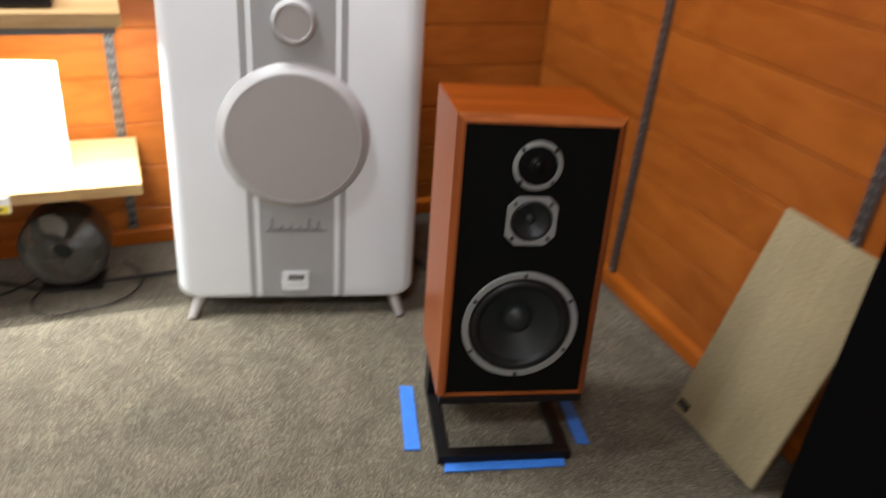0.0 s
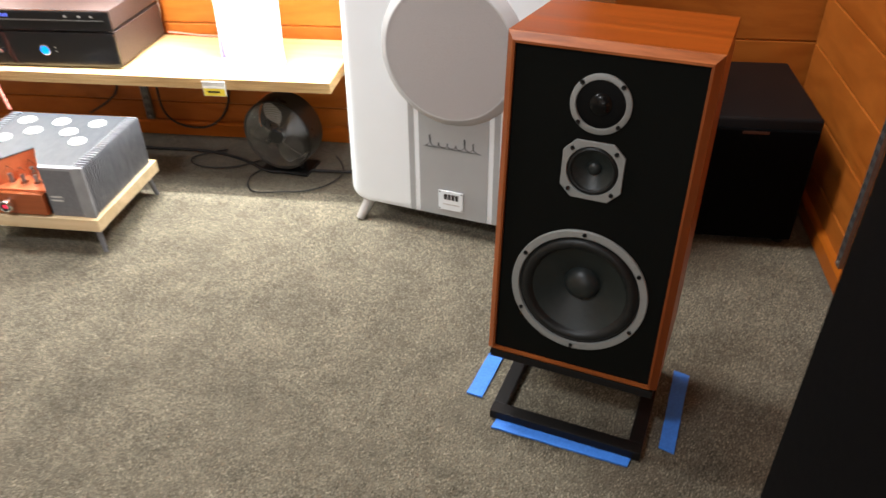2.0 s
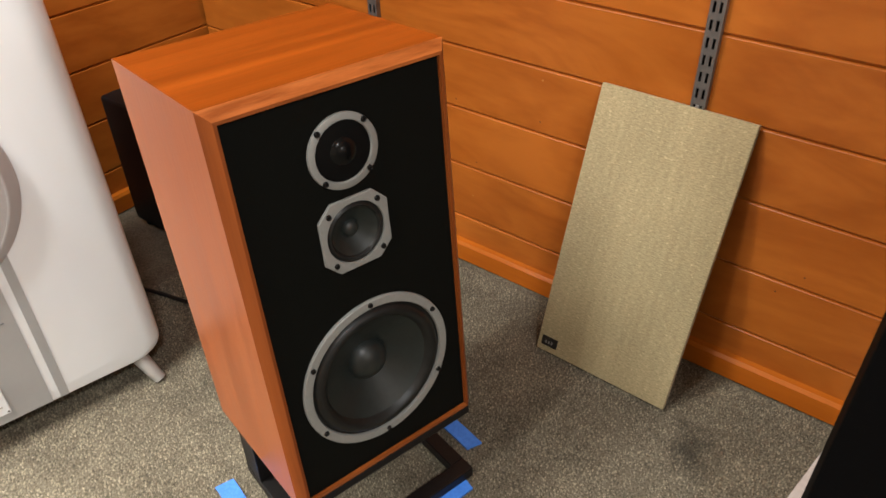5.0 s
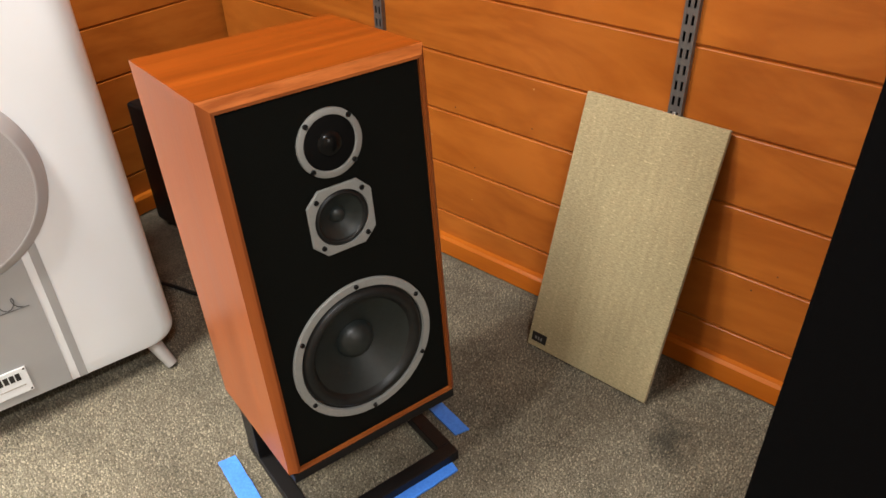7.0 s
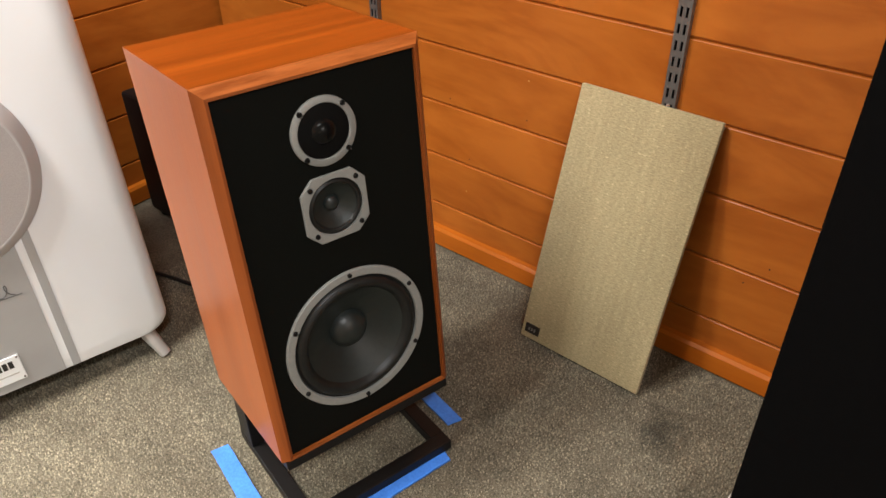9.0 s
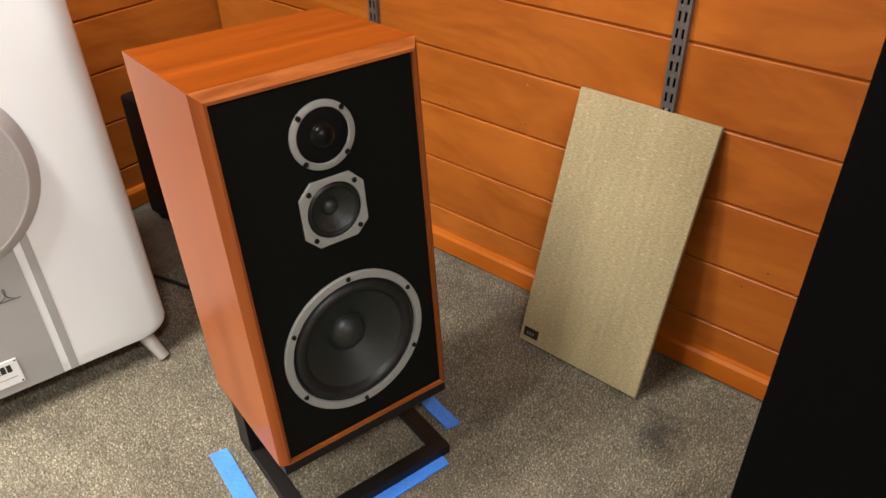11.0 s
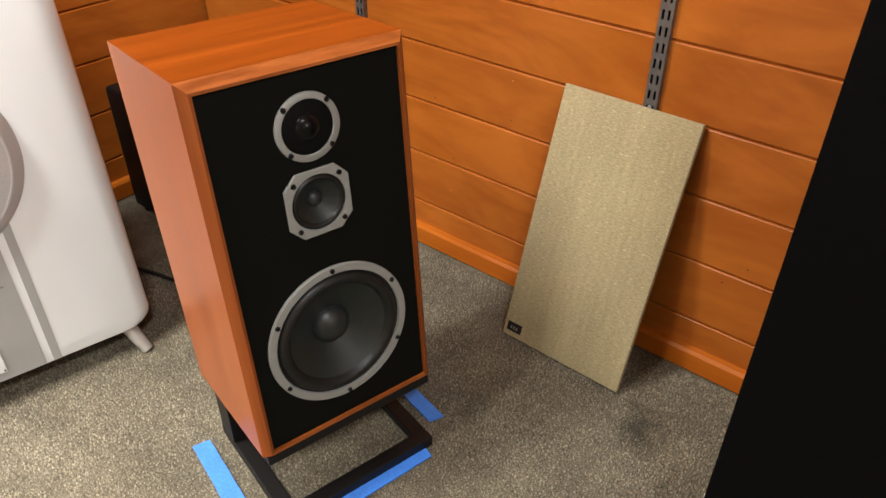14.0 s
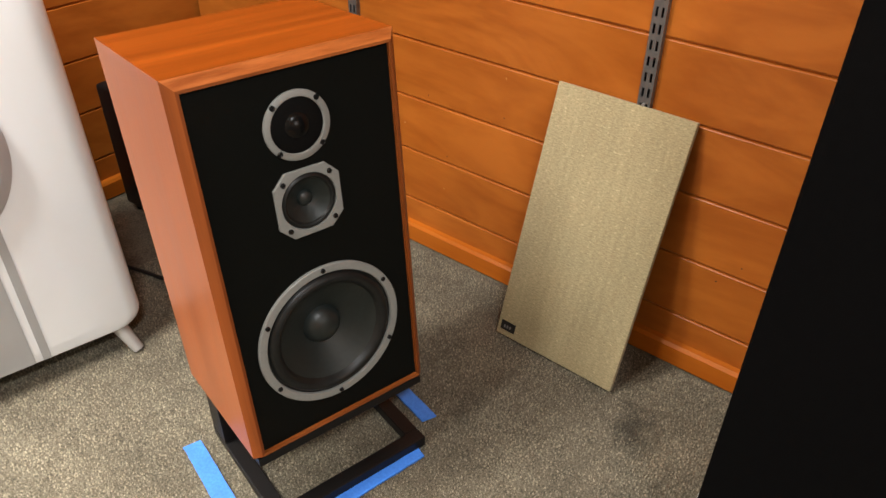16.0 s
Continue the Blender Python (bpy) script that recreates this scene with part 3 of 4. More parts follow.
    driver("woofer", 0.1665, "large woofer with a rubber surround in a grey ring", wring,
           [(0.1170, -0.0002), (0.1135, 0.0002), (0.1115, -0.0035), (0.1070, -0.0075), (0.1010, -0.0082), (0.0955, -0.0055), (0.0925, 0.0000), (0.0905, 0.0020)],
           [(0.0910, 0.0018), (0.080, 0.0085), (0.066, 0.0165), (0.050, 0.0250), (0.0340, 0.0330)],
           [(0.0355, 0.0322), (0.0338, 0.0270), (0.0290, 0.0205), (0.0215, 0.0150), (0.0115, 0.0115), (0.0, 0.0104)], CAP,
           [(0.1243 * math.sin(radians(60 * k)), 0.1243 * math.cos(radians(60 * k))) for k in range(6)], -0.0052)
    return t


loudspeaker()


def speaker_stand():
    base = pose(0.462, 1.380, 0, 0, 0, -14.6)
    t = thing("speaker_stand", base, "low black steel slant stand under the mahogany loudspeaker", "speaker stand")
    w, d, b, h = 0.333, 0.292, 0.030, 0.024
    part("front_bar", box(0, 0, 0, w, b, h, 0.0015), STEEL_BLACK, t)
    part("rear_bar", box(0, d - b, 0, w, d, h, 0.0015), STEEL_BLACK, t)
    part("side_bar", box(0, b, 0, b, d - b, h, 0.0015), STEEL_BLACK, t)
    part("side_bar", box(w - b, b, 0, w, d - b, h, 0.0015), STEEL_BLACK, t)
    to = base.inverted() @ SPK
    top = to @ Matrix.Translation((0, 0, Z0 - 0.001))
    for nm, (x0, y0, x1, y1) in (("top_front_bar", (X0 + 0.006, 0.001, X1 - 0.006, 0.042)), ("top_rear_bar", (X0 + 0.006, DEPTH - 0.04, X1 - 0.006, DEPTH - 0.01)),
                                 ("top_side_bar", (X0 + 0.006, 0.042, X0 + 0.036, DEPTH - 0.04)), ("top_side_bar", (X1 - 0.036, 0.042, X1 - 0.006, DEPTH - 0.04))):
        ob = part(nm, box(x0, y0, -0.018, x1, y1, 0, 0.0015), STEEL_BLACK, t)
        ob.matrix_local = top
    for x in (0.0, w - b):
        bm = box(x, d - 0.062, h, x + b, d - 0.004, 0.175, 0.0015)
        part("upright", bm, STEEL_BLACK, t)
    return t


speaker_stand()


def tape_strip(corners, label):
    """A strip of tape on the carpet, from four corners in order."""
    v, f = [], []
    a, b, c, d = [Vector((*p, 0)) for p in corners]
    nn = 14
    for k in range(nn + 1):
        s = k / nn
        for p in (a.lerp(b, s), d.lerp(c, s)):
            z = 0.0022 + 0.0012 * noise.noise((p.x * 40, p.y * 40, 3))
            j = 0.0012 * noise.noise((p.x * 130, p.y * 130, 8)) if 0 < k < nn else 0.003 * noise.noise((p.x * 300, p.y * 300, 1))
            v.append((p.x + j, p.y + j, z))
    m0 = len(v)
    v += [(x, y, -0.002) for x, y, z in v]
    for k in range(nn):
        q = 2 * k
        f += [(q, q + 2, q + 3, q + 1), (q, m0 + q, m0 + q + 2, q + 2), (q + 1, q + 3, m0 + q + 3, m0 + q + 1)]
    f += [(0, 1, m0 + 1, m0), (2 * nn, m0 + 2 * nn, m0 + 2 * nn + 1, 2 * nn + 1)]
    ob = place("tape_strip", mesh_of("tape_strip", v, f, TAPE))
    return tagged(ob, label, "tape", "floor marking tape")


tape_strip([(0.469, 1.351), (0.759, 1.279), (0.768, 1.302), (0.478, 1.376)], "blue masking tape strip on the carpet in front of the stand")
tape_strip([(0.403, 1.449), (0.471, 1.683), (0.505, 1.670), (0.439, 1.437)], "blue masking tape strip on the carpet beside the stand")
tape_strip([(0.829, 1.341), (0.887, 1.580), (0.920, 1.566), (0.859, 1.326)], "blue masking tape strip on the carpet beside the stand")


# ---- grille leaning on the east wall ----
def grille():
    foot_a, top_a = Vector((1.160, 1.377, 0.005)), Vector((1.336, 1.372, 0.597))
    foot_b = Vector((1.149, 1.063, 0.005))
    ux = (foot_b - foot_a).normalized()
    uz = (top_a - foot_a)
    L = uz.length
    uz = (uz - ux * uz.dot(ux)).normalized()
    uy = uz.cross(ux)
    m = Matrix((ux, uy, uz)).transposed().to_4x4()
    m.translation = foot_a
    W = (foot_b - foot_a).length
    t = thing("speaker_grille", m, "oatmeal cloth loudspeaker grille leaning against the board wall", "grille")
    part("cloth_panel", box(0, 0, 0, W, 0.0135, L, 0.0022, 3), GRILLE_CLOTH, t, smooth=True)
    part("backing_frame", box(0.006, 0.0135, 0.006, W - 0.006, 0.018, L - 0.006), STEEL_BLACK, t)
    bd = part("badge", box(0.010, -0.003, 0.016, 0.049, 0.0, 0.039, 0.0008), BADGE, t, "small dark metal badge")
    for k in range(3):
        part("badge_mark", box(0.0195 + 0.0075 * k, -0.0036, 0.0230, 0.0235 + 0.0075 * k, -0.003, 0.0305), LAMP_TONE, bd)
    v, f = lathe([(0.0, -0.006), (0.005, -0.006), (0.006, 0.0)], 14, "z")
    me = mesh_of("peg", v, f, RUBBER, True)
    for x in (0.04, W - 0.04):
        place("peg", me, t, Matrix.Translation((x, 0.012, 0.001)))
    return t


grille()


# ---- the white loudspeaker ----
def white_loudspeaker():
    t = thing("white_loudspeaker", pose(0.287, 2.10, 0.125, -1.5, 0, -14.0), "large white and grey floor-standing loudspeaker on short splayed feet", "loudspeaker")
    H0, H1, R, D = -0.063, 0.93, 0.038, 0.375

    def outline(hw, dz):
        pts = []
        for cx, cz, a0 in ((hw - R, H0 + dz + R, -90), (hw - R, H1 - dz - R, 0), (-hw + R, H1 - dz - R, 90), (-hw + R, H0 + dz + R, 180)):
            for k in range(9):
                a = radians(a0 + 90 * k / 8)
                pts.append((cx + R * math.cos(a), cz + R * math.sin(a)))
        return pts
    layers = []
    for k in range(9):
        a = radians(90 * k / 8)
        layers.append((0.306 + 0.039 * math.sin(a), 0.004 * (1 - math.sin(a)), 0.032 * (1 - math.cos(a))))
    layers += [(0.348, 0.0, D - 0.012), (0.342, 0.006, D)]
    v, f = [], []
    for hw, dz, y in layers:
        v += [(x * (1.015 - 0.03 * (z - H0) / (H1 - H0)), y, z) for x, z in outline(hw, dz)]
    k = 36
    f.append(list(range(k)))
    f.append(list(range((len(layers) - 1) * k, len(layers) * k)))
    for q in range(len(layers) - 1):
        for i in range(k):
            j = (i + 1) % k
            f.append([q * k + i, q * k + j, (q + 1) * k + j, (q + 1) * k + i])
    place("cabinet", mesh_of("cabinet", v, f, WHITE_LACQUER, True), t)
    part("centre_panel", box(-0.106, -0.0015, H0 + 0.004, 0.106, 0.004, H1 - 0.004), GREY_LACQUER, t, "grey centre panel")
    for s in (-1, 1):
        a, b = sorted((s * 0.1215, s * 0.1385))
        part("stripe", box(a, -0.0012, H0 + 0.004, b, 0.004, H1 - 0.004), GREY_LACQUER, t, "narrow grey stripe")
    w = new("woofer_cover")
    w.parent = t
    w.matrix_local = Matrix.Translation((-0.004, 0, 0.446))
    place("cover_ring", mesh_of("ring", *lathe([(0.207, 0.0), (0.2065, -0.003), (0.204, -0.006), (0.185, -0.0245), (0.183, -0.0255), (0.1795, -0.0255), (0.179, -0.018)], 96), RING_WHITE, True), w)
    place("cover_cloth", mesh_of("cloth", *lathe([(0.1795, -0.0250), (0.12, -0.0256), (0.0, -0.026)], 96), GREY_CLOTH, True), w)
    k = new("tweeter_cover")
    k.parent = t
    k.matrix_local = Matrix.Translation((0, 0, 0.757))
    place("cover_ring", mesh_of("ring", *lathe([(0.058, 0.0), (0.057, -0.008), (0.050, -0.018), (0.046, -0.019), (0.044, -0.016)], 64), RING_WHITE, True), k)
    place("cover_cloth", mesh_of("cloth", *lathe([(0.045, -0.0165), (0.0, -0.018)], 64), GREY_CLOTH, True), k)
    bd = part("badge_plate", box(-0.0455, -0.006, -0.036, 0.0325, -0.0015, 0.0285, 0.0015), WHITE_LACQUER, t, "white name plate with dark print")
    for k in range(4):
        part("print_bar", box(-0.027 + 0.0118 * k, -0.0066, 0.000, -0.0178 + 0.0118 * k, -0.006, 0.018), BLACK_INK, bd)
    part("print_line", box(-0.030, -0.0066, -0.0165, 0.022, -0.006, -0.0145), SILVER_PRINT, bd)
    sv, sf = lathe([(0.0, -0.0012), (0.0018, -0.001), (0.0022, 0.0)], 10)
    sm = mesh_of("screw", sv, sf, BADGE)
    for x in (-0.041, 0.028):
        for z in (-0.031, 0.024):
            place("screw", sm, bd, Matrix.Translation((x, -0.006, z)))
    # script emblem drawn as a plain flowing line
    pts = []
    heights = (0.036, 0.013, 0.014, 0.013, 0.034, 0.026)
    for q in range(145):
        e = q / 144 * 6
        a = e * 2 * math.pi
        tall = heights[min(int(e), 5)]
        pts.append((-0.084 + 0.158 * e / 6 + 0.0075 * math.sin(a), -0.0030, 0.166 + tall * (1 - math.cos(a)) / 2))
    tube(pts, 0.0009, EMBLEM_INK, "script_emblem", t, "dark flowing script emblem")
    tube([(-0.088, -0.003, 0.163), (0.0, -0.003, 0.164), (0.086, -0.003, 0.163)], 0.0008, EMBLEM_INK, "emblem_underline", t)
    for s in (-1, 1):
        for tip, top in (((s * 0.313, -0.012, -0.1255), (s * 0.286, 0.032, -0.055)), ((s * 0.313, 0.362, -0.1345), (s * 0.286, 0.335, -0.055))):
            a, b = Vector(tip), Vector(top)
            v, f = lathe([(0.0, 0.0), (0.0125, 0.0), (0.0135, 0.004), (0.019, (b - a).length)], 20, "z")
            q = (b - a).to_track_quat("Z", "Y").to_matrix().to_4x4()
            q.translation = a
            place("foot", mesh_of("foot", v, f, FOOT_GREY, True), t, q, "pale grey splayed foot")
    return t


white_loudspeaker()


# ---- black box behind, and the black tall cabinet ----
def subwoofer():
    t = thing("subwoofer", pose(0.935, 2.150, 0, 0, 0, 0), "black subwoofer box standing on the carpet in the corner", "subwoofer")
    w, d, h = 0.345, 0.435, 0.40
    part("body", box(0, 0.012, 0.018, w, d, h, 0.010, 3), BLACK_VINYL, t, smooth=True)
    part("front_grille", box(0.006, 0.0, 0.024, w - 0.006, 0.012, h - 0.03, 0.004), BLACK_MATT, t)
    part("badge", box(w * 0.40, -0.0015, h - 0.042, w * 0.60, 0.0, h - 0.034), COPPER_BADGE, t, "dull copper badge strip")
    v, f = lathe([(0.0, 0.0), (0.018, 0.0), (0.020, 0.020), (0.0, 0.020)], 16, "z")
    me = mesh_of("foot", v, f, RUBBER, True)
    for x in (0.03, w - 0.03):
        for y in (0.04, d - 0.03):
            place("foot", me, t, Matrix.Translation((x, y, 0)))
    return t


subwoofer()


def tall_cabinet():
    t = thing("tower_loudspeaker", pose(0.796, 0.770, 0, 0, 0, 0), "tall matt black tower loudspeaker on a silver foot bar", "loudspeaker")
    part("cabinet", box(0, -0.36, 0.045, 0.24, 0, 1.25, 0.004), BLACK_MATT, t)
    part("plinth", box(0.01, -0.35, 0.02, 0.23, -0.01, 0.045), BLACK_MATT, t)
    return t


tall_cabinet()

# ---- shelves on the north wall ----
PINE = wood_material("pale_pine_board", (0.46, 0.30, 0.13), (0.62, 0.43, 0.21), 0, rough=0.5, fine=14)
PLY_EDGE = surf("plywood_edge", (0.52, 0.35, 0.15), (0.34, 0.21, 0.085), rough=0.6, scale=60, stretch=(0.1, 1, 9), lo=0.4, hi=0.6)
LAMP_GREY = surf("grey_lamp_housing", (0.16, 0.155, 0.15), rough=0.5, metal=0.3)
PLASTIC_CLEAR = surf("clear_tag_holder", (0.70, 0.70, 0.66), rough=0.2)
TAG_YELLOW = surf("yellow_price_label", (0.80, 0.66, 0.05), (0.74, 0.60, 0.05), rough=0.6)
TAG_WHITE = surf("white_label_paper", (0.80, 0.79, 0.76), rough=0.7)
CARD = surf("white_card", (0.84, 0.83, 0.81), (0.82, 0.81, 0.79), rough=0.55)
VIOLET = surf("violet_gap_shade", (0.20, 0.19, 0.52), rough=0.5)
HIFI_TOP = surf("brown_grey_metal_lid", (0.052, 0.036, 0.034), (0.046, 0.032, 0.030), rough=0.45, metal=0.1, scale=160)
HIFI_FRONT = surf("glossy_black_fascia", (0.008, 0.008, 0.009), rough=0.16, scale=30)
DISPLAY = surf("blue_display_digits", (0.02, 0.03, 0.12), rough=0.3, emit=(0.16, 0.22, 1.0, 1.2))
BLUE_GLOW = surf("lit_blue_button", (0.01, 0.08, 0.3), rough=0.2, emit=(0.0, 0.32, 1.0, 2.2))
RED_GLOW = surf("lit_red_lamp", (0.3, 0.01, 0.02), rough=0.2, emit=(1.0, 0.03, 0.08, 1.6))
CHROME = surf("polished_chrome", (0.75, 0.75, 0.76), rough=0.12, metal=1.0)
ALU_DARK = surf("grey_anodised_lid", (0.036, 0.040, 0.049), (0.031, 0.035, 0.043), rough=0.55, metal=0.0, scale=140, stretch=(1, 0.2, 1))
ALU = surf("satin_aluminium", (0.19, 0.20, 0.225), (0.165, 0.175, 0.20), rough=0.45, metal=0.35, scale=140, stretch=(1, 0.2, 1))
ALU_PALE = surf("pale_edge_aluminium", (0.33, 0.345, 0.375), rough=0.42, metal=0.3)
VENT_WHITE = surf("pale_vent_disc", (0.60, 0.60, 0.57), rough=0.55)
COPPER = surf("copper_plate", (0.70, 0.21, 0.085), (0.62, 0.18, 0.07), rough=0.4, metal=0.15, scale=40)
COPPER_WOOD = wood_material("red_brown_block", (0.22, 0.055, 0.016), (0.34, 0.09, 0.028), 0, rough=0.35, fine=30)
BIRCH = wood_material("pale_birch_board", (0.55, 0.42, 0.24), (0.68, 0.54, 0.34), 0, rough=0.5, fine=20)
CABLE = surf("black_cable_jacket", (0.006, 0.006, 0.006), rough=0.6)
CABLE_PINK = surf("copper_pink_cable", (0.62, 0.20, 0.15), (0.50, 0.15, 0.11), rough=0.45, scale=300)
CABLE_WHITE = surf("white_cable_jacket", (0.75, 0.72, 0.66), rough=0.5)
FAN_DARK = surf("dark_fan_shell", (0.012, 0.010, 0.009), rough=0.3, metal=0.3)
GUARD = surf("dark_chromed_wire", (0.46, 0.45, 0.44), rough=0.22, metal=0.9)
# Lit copy of the blade colour: the upper blade's brightness is painted in.
BLADE_LIT = surf("lit_fan_blade", (0.36, 0.355, 0.34), rough=0.4, metal=0.2)
FAN_BLADE = surf("smoked_fan_blade", (0.018, 0.018, 0.018), rough=0.3, metal=0.3)

m, nt, p = nodes_of("valve_glass")
p.inputs["Base Color"].default_value = (1, 1, 1, 1)
p.inputs["Roughness"].default_value = 0.03
p.inputs["Transmission Weight"].default_value = 1.0
p.inputs["IOR"].default_value = 1.12
GLASS = m


def wall_shelf(z0, z1, label, brackets):
    t = thing("wall_shelf", pose(0, 0, 0), label, "shelf", "wall shelves")
    part("board", box(-2.2, 2.291, z0, -0.116, 2.668, z1, 0.0012, 1), PINE, t)
    bm = bmesh.new()
    k = 5
    for q in range(k):
        a, b = z0 + (z1 - z0) * (q + 0.06) / k, z0 + (z1 - z0) * (q + 0.94) / k
        box(-2.2, 2.2875, a, -0.116, 2.291, b, bm=bm)
    part("edge_band", bm, PLY_EDGE, t, "layered plywood front edge")
    bm = bmesh.new()
    for q in range(k):
        a, b = z0 + (z1 - z0) * (q + 0.06) / k, z0 + (z1 - z0) * (q + 0.94) / k
        box(-0.116, 2.2875, a, -0.1135, 2.668, b, bm=bm)
    part("end_band", bm, PLY_EDGE, t)
    for x in brackets:
        v = [(x + s, y, z) for s in (-0.003, 0.003) for y, z in ((2.665, z0 - 0.075), (2.677, z0 - 0.075), (2.677, z0), (2.36, z0), (2.36, z0 - 0.012))]
        f = [list(range(5)), list(range(5, 10))] + [[q, (q + 1) % 5, 5 + (q + 1) % 5, 5 + q] for q in range(5)]
        place("bracket", mesh_of("bracket", v, f, TRACK), t, None, "grey metal shelf bracket")
    return t


wall_shelf(0.361, 0.395, "pale pine wall shelf carrying a hi-fi stack", (-0.155, -0.965))
wall_shelf(0.832, 0.868, "pale pine wall shelf with a lamp bar beneath", (-0.155, -0.965))
lb = thing("shelf_lamp_bar", pose(0, 0, 0), "grey lamp bar fixed under the upper shelf", "lamp")
part("housing", box(-2.0, 2.290, 0.815, -0.13, 2.304, 0.832), LAMP_GREY, lb)
part("back_rail", box(-2.0, 2.304, 0.824, -0.13, 2.345, 0.832), LAMP_GREY, lb)

tg = thing("price_tag", pose(-0.485, 2.2865, 0.352), "yellow and white price tag clipped to the shelf edge", "price tag")
part("holder", box(-0.037, -0.004, -0.012, 0.037, 0.0005, 0.036, 0.001), PLASTIC_CLEAR, tg)
part("label_card", box(-0.034, -0.0052, -0.010, 0.034, -0.004, 0.014), TAG_YELLOW, tg, "yellow label")
part("label_card", box(-0.034, -0.0052, 0.014, 0.034, -0.004, 0.020), TAG_WHITE, tg)
part("print_bar", box(-0.022, -0.0060, 0.000, 0.018, -0.0052, 0.006), BADGE, tg)


def sign():
    t = thing("display_sign", pose(-0.410, 2.437, 0.3955, 0, 0, -12), "white card display sign standing on the shelf", "sign")
    part("front_card", box(-0.118, 0, 0, 0.118, 0.004, 0.315, 0.001), CARD, t, m=pose(0, 0, 0, -3.0, 0, 0))
    part("rear_card", box(-0.116, 0, 0, 0.100, 0.003, 0.30), CARD, t, m=pose(0, 0.036, 0, 5.0, 0, 0))
    part("base_card", box(-0.114, 0.002, 0.0, 0.104, 0.038, 0.003), CARD, t)
    # Violet wedge stands in for the shaded gap between front and rear cards.
    v, f = prism([(-0.112, 0.004), (-0.098, 0.004), (-0.108, 0.110)], -0.004, -0.0005)
    place("violet_flash", mesh_of("violet_flash", v, f, VIOLET), t, None, "violet wedge standing in for the shaded gap between the cards")
    v, f = lathe([(0.0, -0.0035), (0.006, -0.0032), (0.007, 0.0)], 16)
    place("print_dot", mesh_of("print_dot", v, f, SILVER_PRINT), t, pose(-0.045, 0.011, 0.205))
    return t


sign()


def hifi(name, m, w, d, h, label):
    t = thing(name, m, label, "hi-fi")
    part("case", box(0, 0.012, 0.008, w, d, h, 0.002), HIFI_TOP, t)
    part("fascia", box(-0.001, 0, 0.006, w + 0.001, 0.012, h - 0.001, 0.002), HIFI_FRONT, t, "glossy black front")
    for s in (0.03, w - 0.03):
        for y in (0.04, d - 0.04):
            v, f = lathe([(0.0, 0.0), (0.014, 0.0), (0.016, 0.010), (0.0, 0.010)], 14, "z")
            place("foot", mesh_of("foot", v, f, RUBBER), t, Matrix.Translation((s, y, 0)))
    return t


amp_lo = hifi("amplifier", pose(-1.252, 2.322, 0.395, 0, 0, 1.2), 0.446, 0.325, 0.117, "black hi-fi amplifier with a lit blue button on the shelf")
v, f = lathe([(0.017, 0.0), (0.0175, -0.004), (0.0145, -0.006), (0.0140, -0.003)], 32)
place("button_ring", mesh_of("button_ring", v, f, CHROME, True), amp_lo, Matrix.Translation((0.205, 0, 0.060)), "chrome button ring")
v, f = lathe([(0.0143, -0.0025), (0.0, -0.0035)], 32)
place("button", mesh_of("button", v, f, BLUE_GLOW), amp_lo, Matrix.Translation((0.205, 0, 0.060)), "lit blue button")
v, f = lathe([(0.0075, 0.0), (0.0070, -0.010), (0.0, -0.011)], 20)
place("knob", mesh_of("knob", v, f, CHROME, True), amp_lo, Matrix.Translation((0.055, 0, 0.056)), "small chrome knob")
for q in (-0.006, 0.006):
    part("print_mark", box(0.2375, -0.0006, 0.060 + q, 0.2425, 0, 0.064 + q), SILVER_PRINT, amp_lo)
amp_hi = hifi("disc_player", pose(-1.252, 2.322, 0.5125, 0, 0, 1.2), 0.446, 0.325, 0.068, "black hi-fi player with a blue display, stacked on the amplifier")
part("display_window", box(0.012, -0.0008, 0.043, 0.43, 0, 0.061), HIFI_FRONT, amp_hi)
for q in range(7):
    part("display_digit", box(0.030 + 0.0125 * q, -0.0014, 0.047, 0.0385 + 0.0125 * q, -0.0008, 0.0575), DISPLAY, amp_hi, "lit blue display segment")
part("drawer_line", box(0.012, -0.0016, 0.037, 0.425, 0, 0.0395), LAMP_GREY, amp_hi)
for q in (0.30, 0.345, 0.385):
    part("button", box(q, -0.002, 0.048, q + 0.009, 0, 0.053), SILVER_PRINT, amp_hi)
v, f = lathe([(0.007, 0.0), (0.007, -0.030), (0.004, -0.033), (0.0, -0.033)], 18)
place("jack_plug", mesh_of("jack_plug", v, f, CHROME, True), amp_hi, Matrix.Translation((0.045, 0, 0.020)), "chrome jack plug")


def upper_unit():
    t = hifi("hifi_component", pose(-0.700, 2.335, 0.868), 0.43, 0.30, 0.09, "black hi-fi component on the upper shelf")
    return t


upper_unit()

tagged(tube([(-1.205, 2.296, 0.528), (-1.222, 2.268, 0.52), (-1.222, 2.262, 0.47), (-1.215, 2.262, 0.40), (-1.20, 2.250, 0.34), (-1.175, 2.235, 0.285)], 0.0055,
            CABLE_PINK, "headphone_cable"), "copper-pink cable hanging from the player to the silver amplifier", "cable")
tagged(tube([(-0.84, 2.66, 0.56), (-0.822, 2.668, 0.535), (-0.818, 2.668, 0.49), (-0.825, 2.66, 0.402)], 0.003, CABLE_WHITE, "power_cable"), "white cable behind the hi-fi stack", "cable")
tagged(tube([(-0.80, 2.655, 0.41), (-0.74, 2.665, 0.402), (-0.66, 2.655, 0.4), (-0.58, 2.66, 0.4)], 0.003, CABLE_PINK, "signal_cable"), "thin reddish cable along the back of the shelf", "cable")
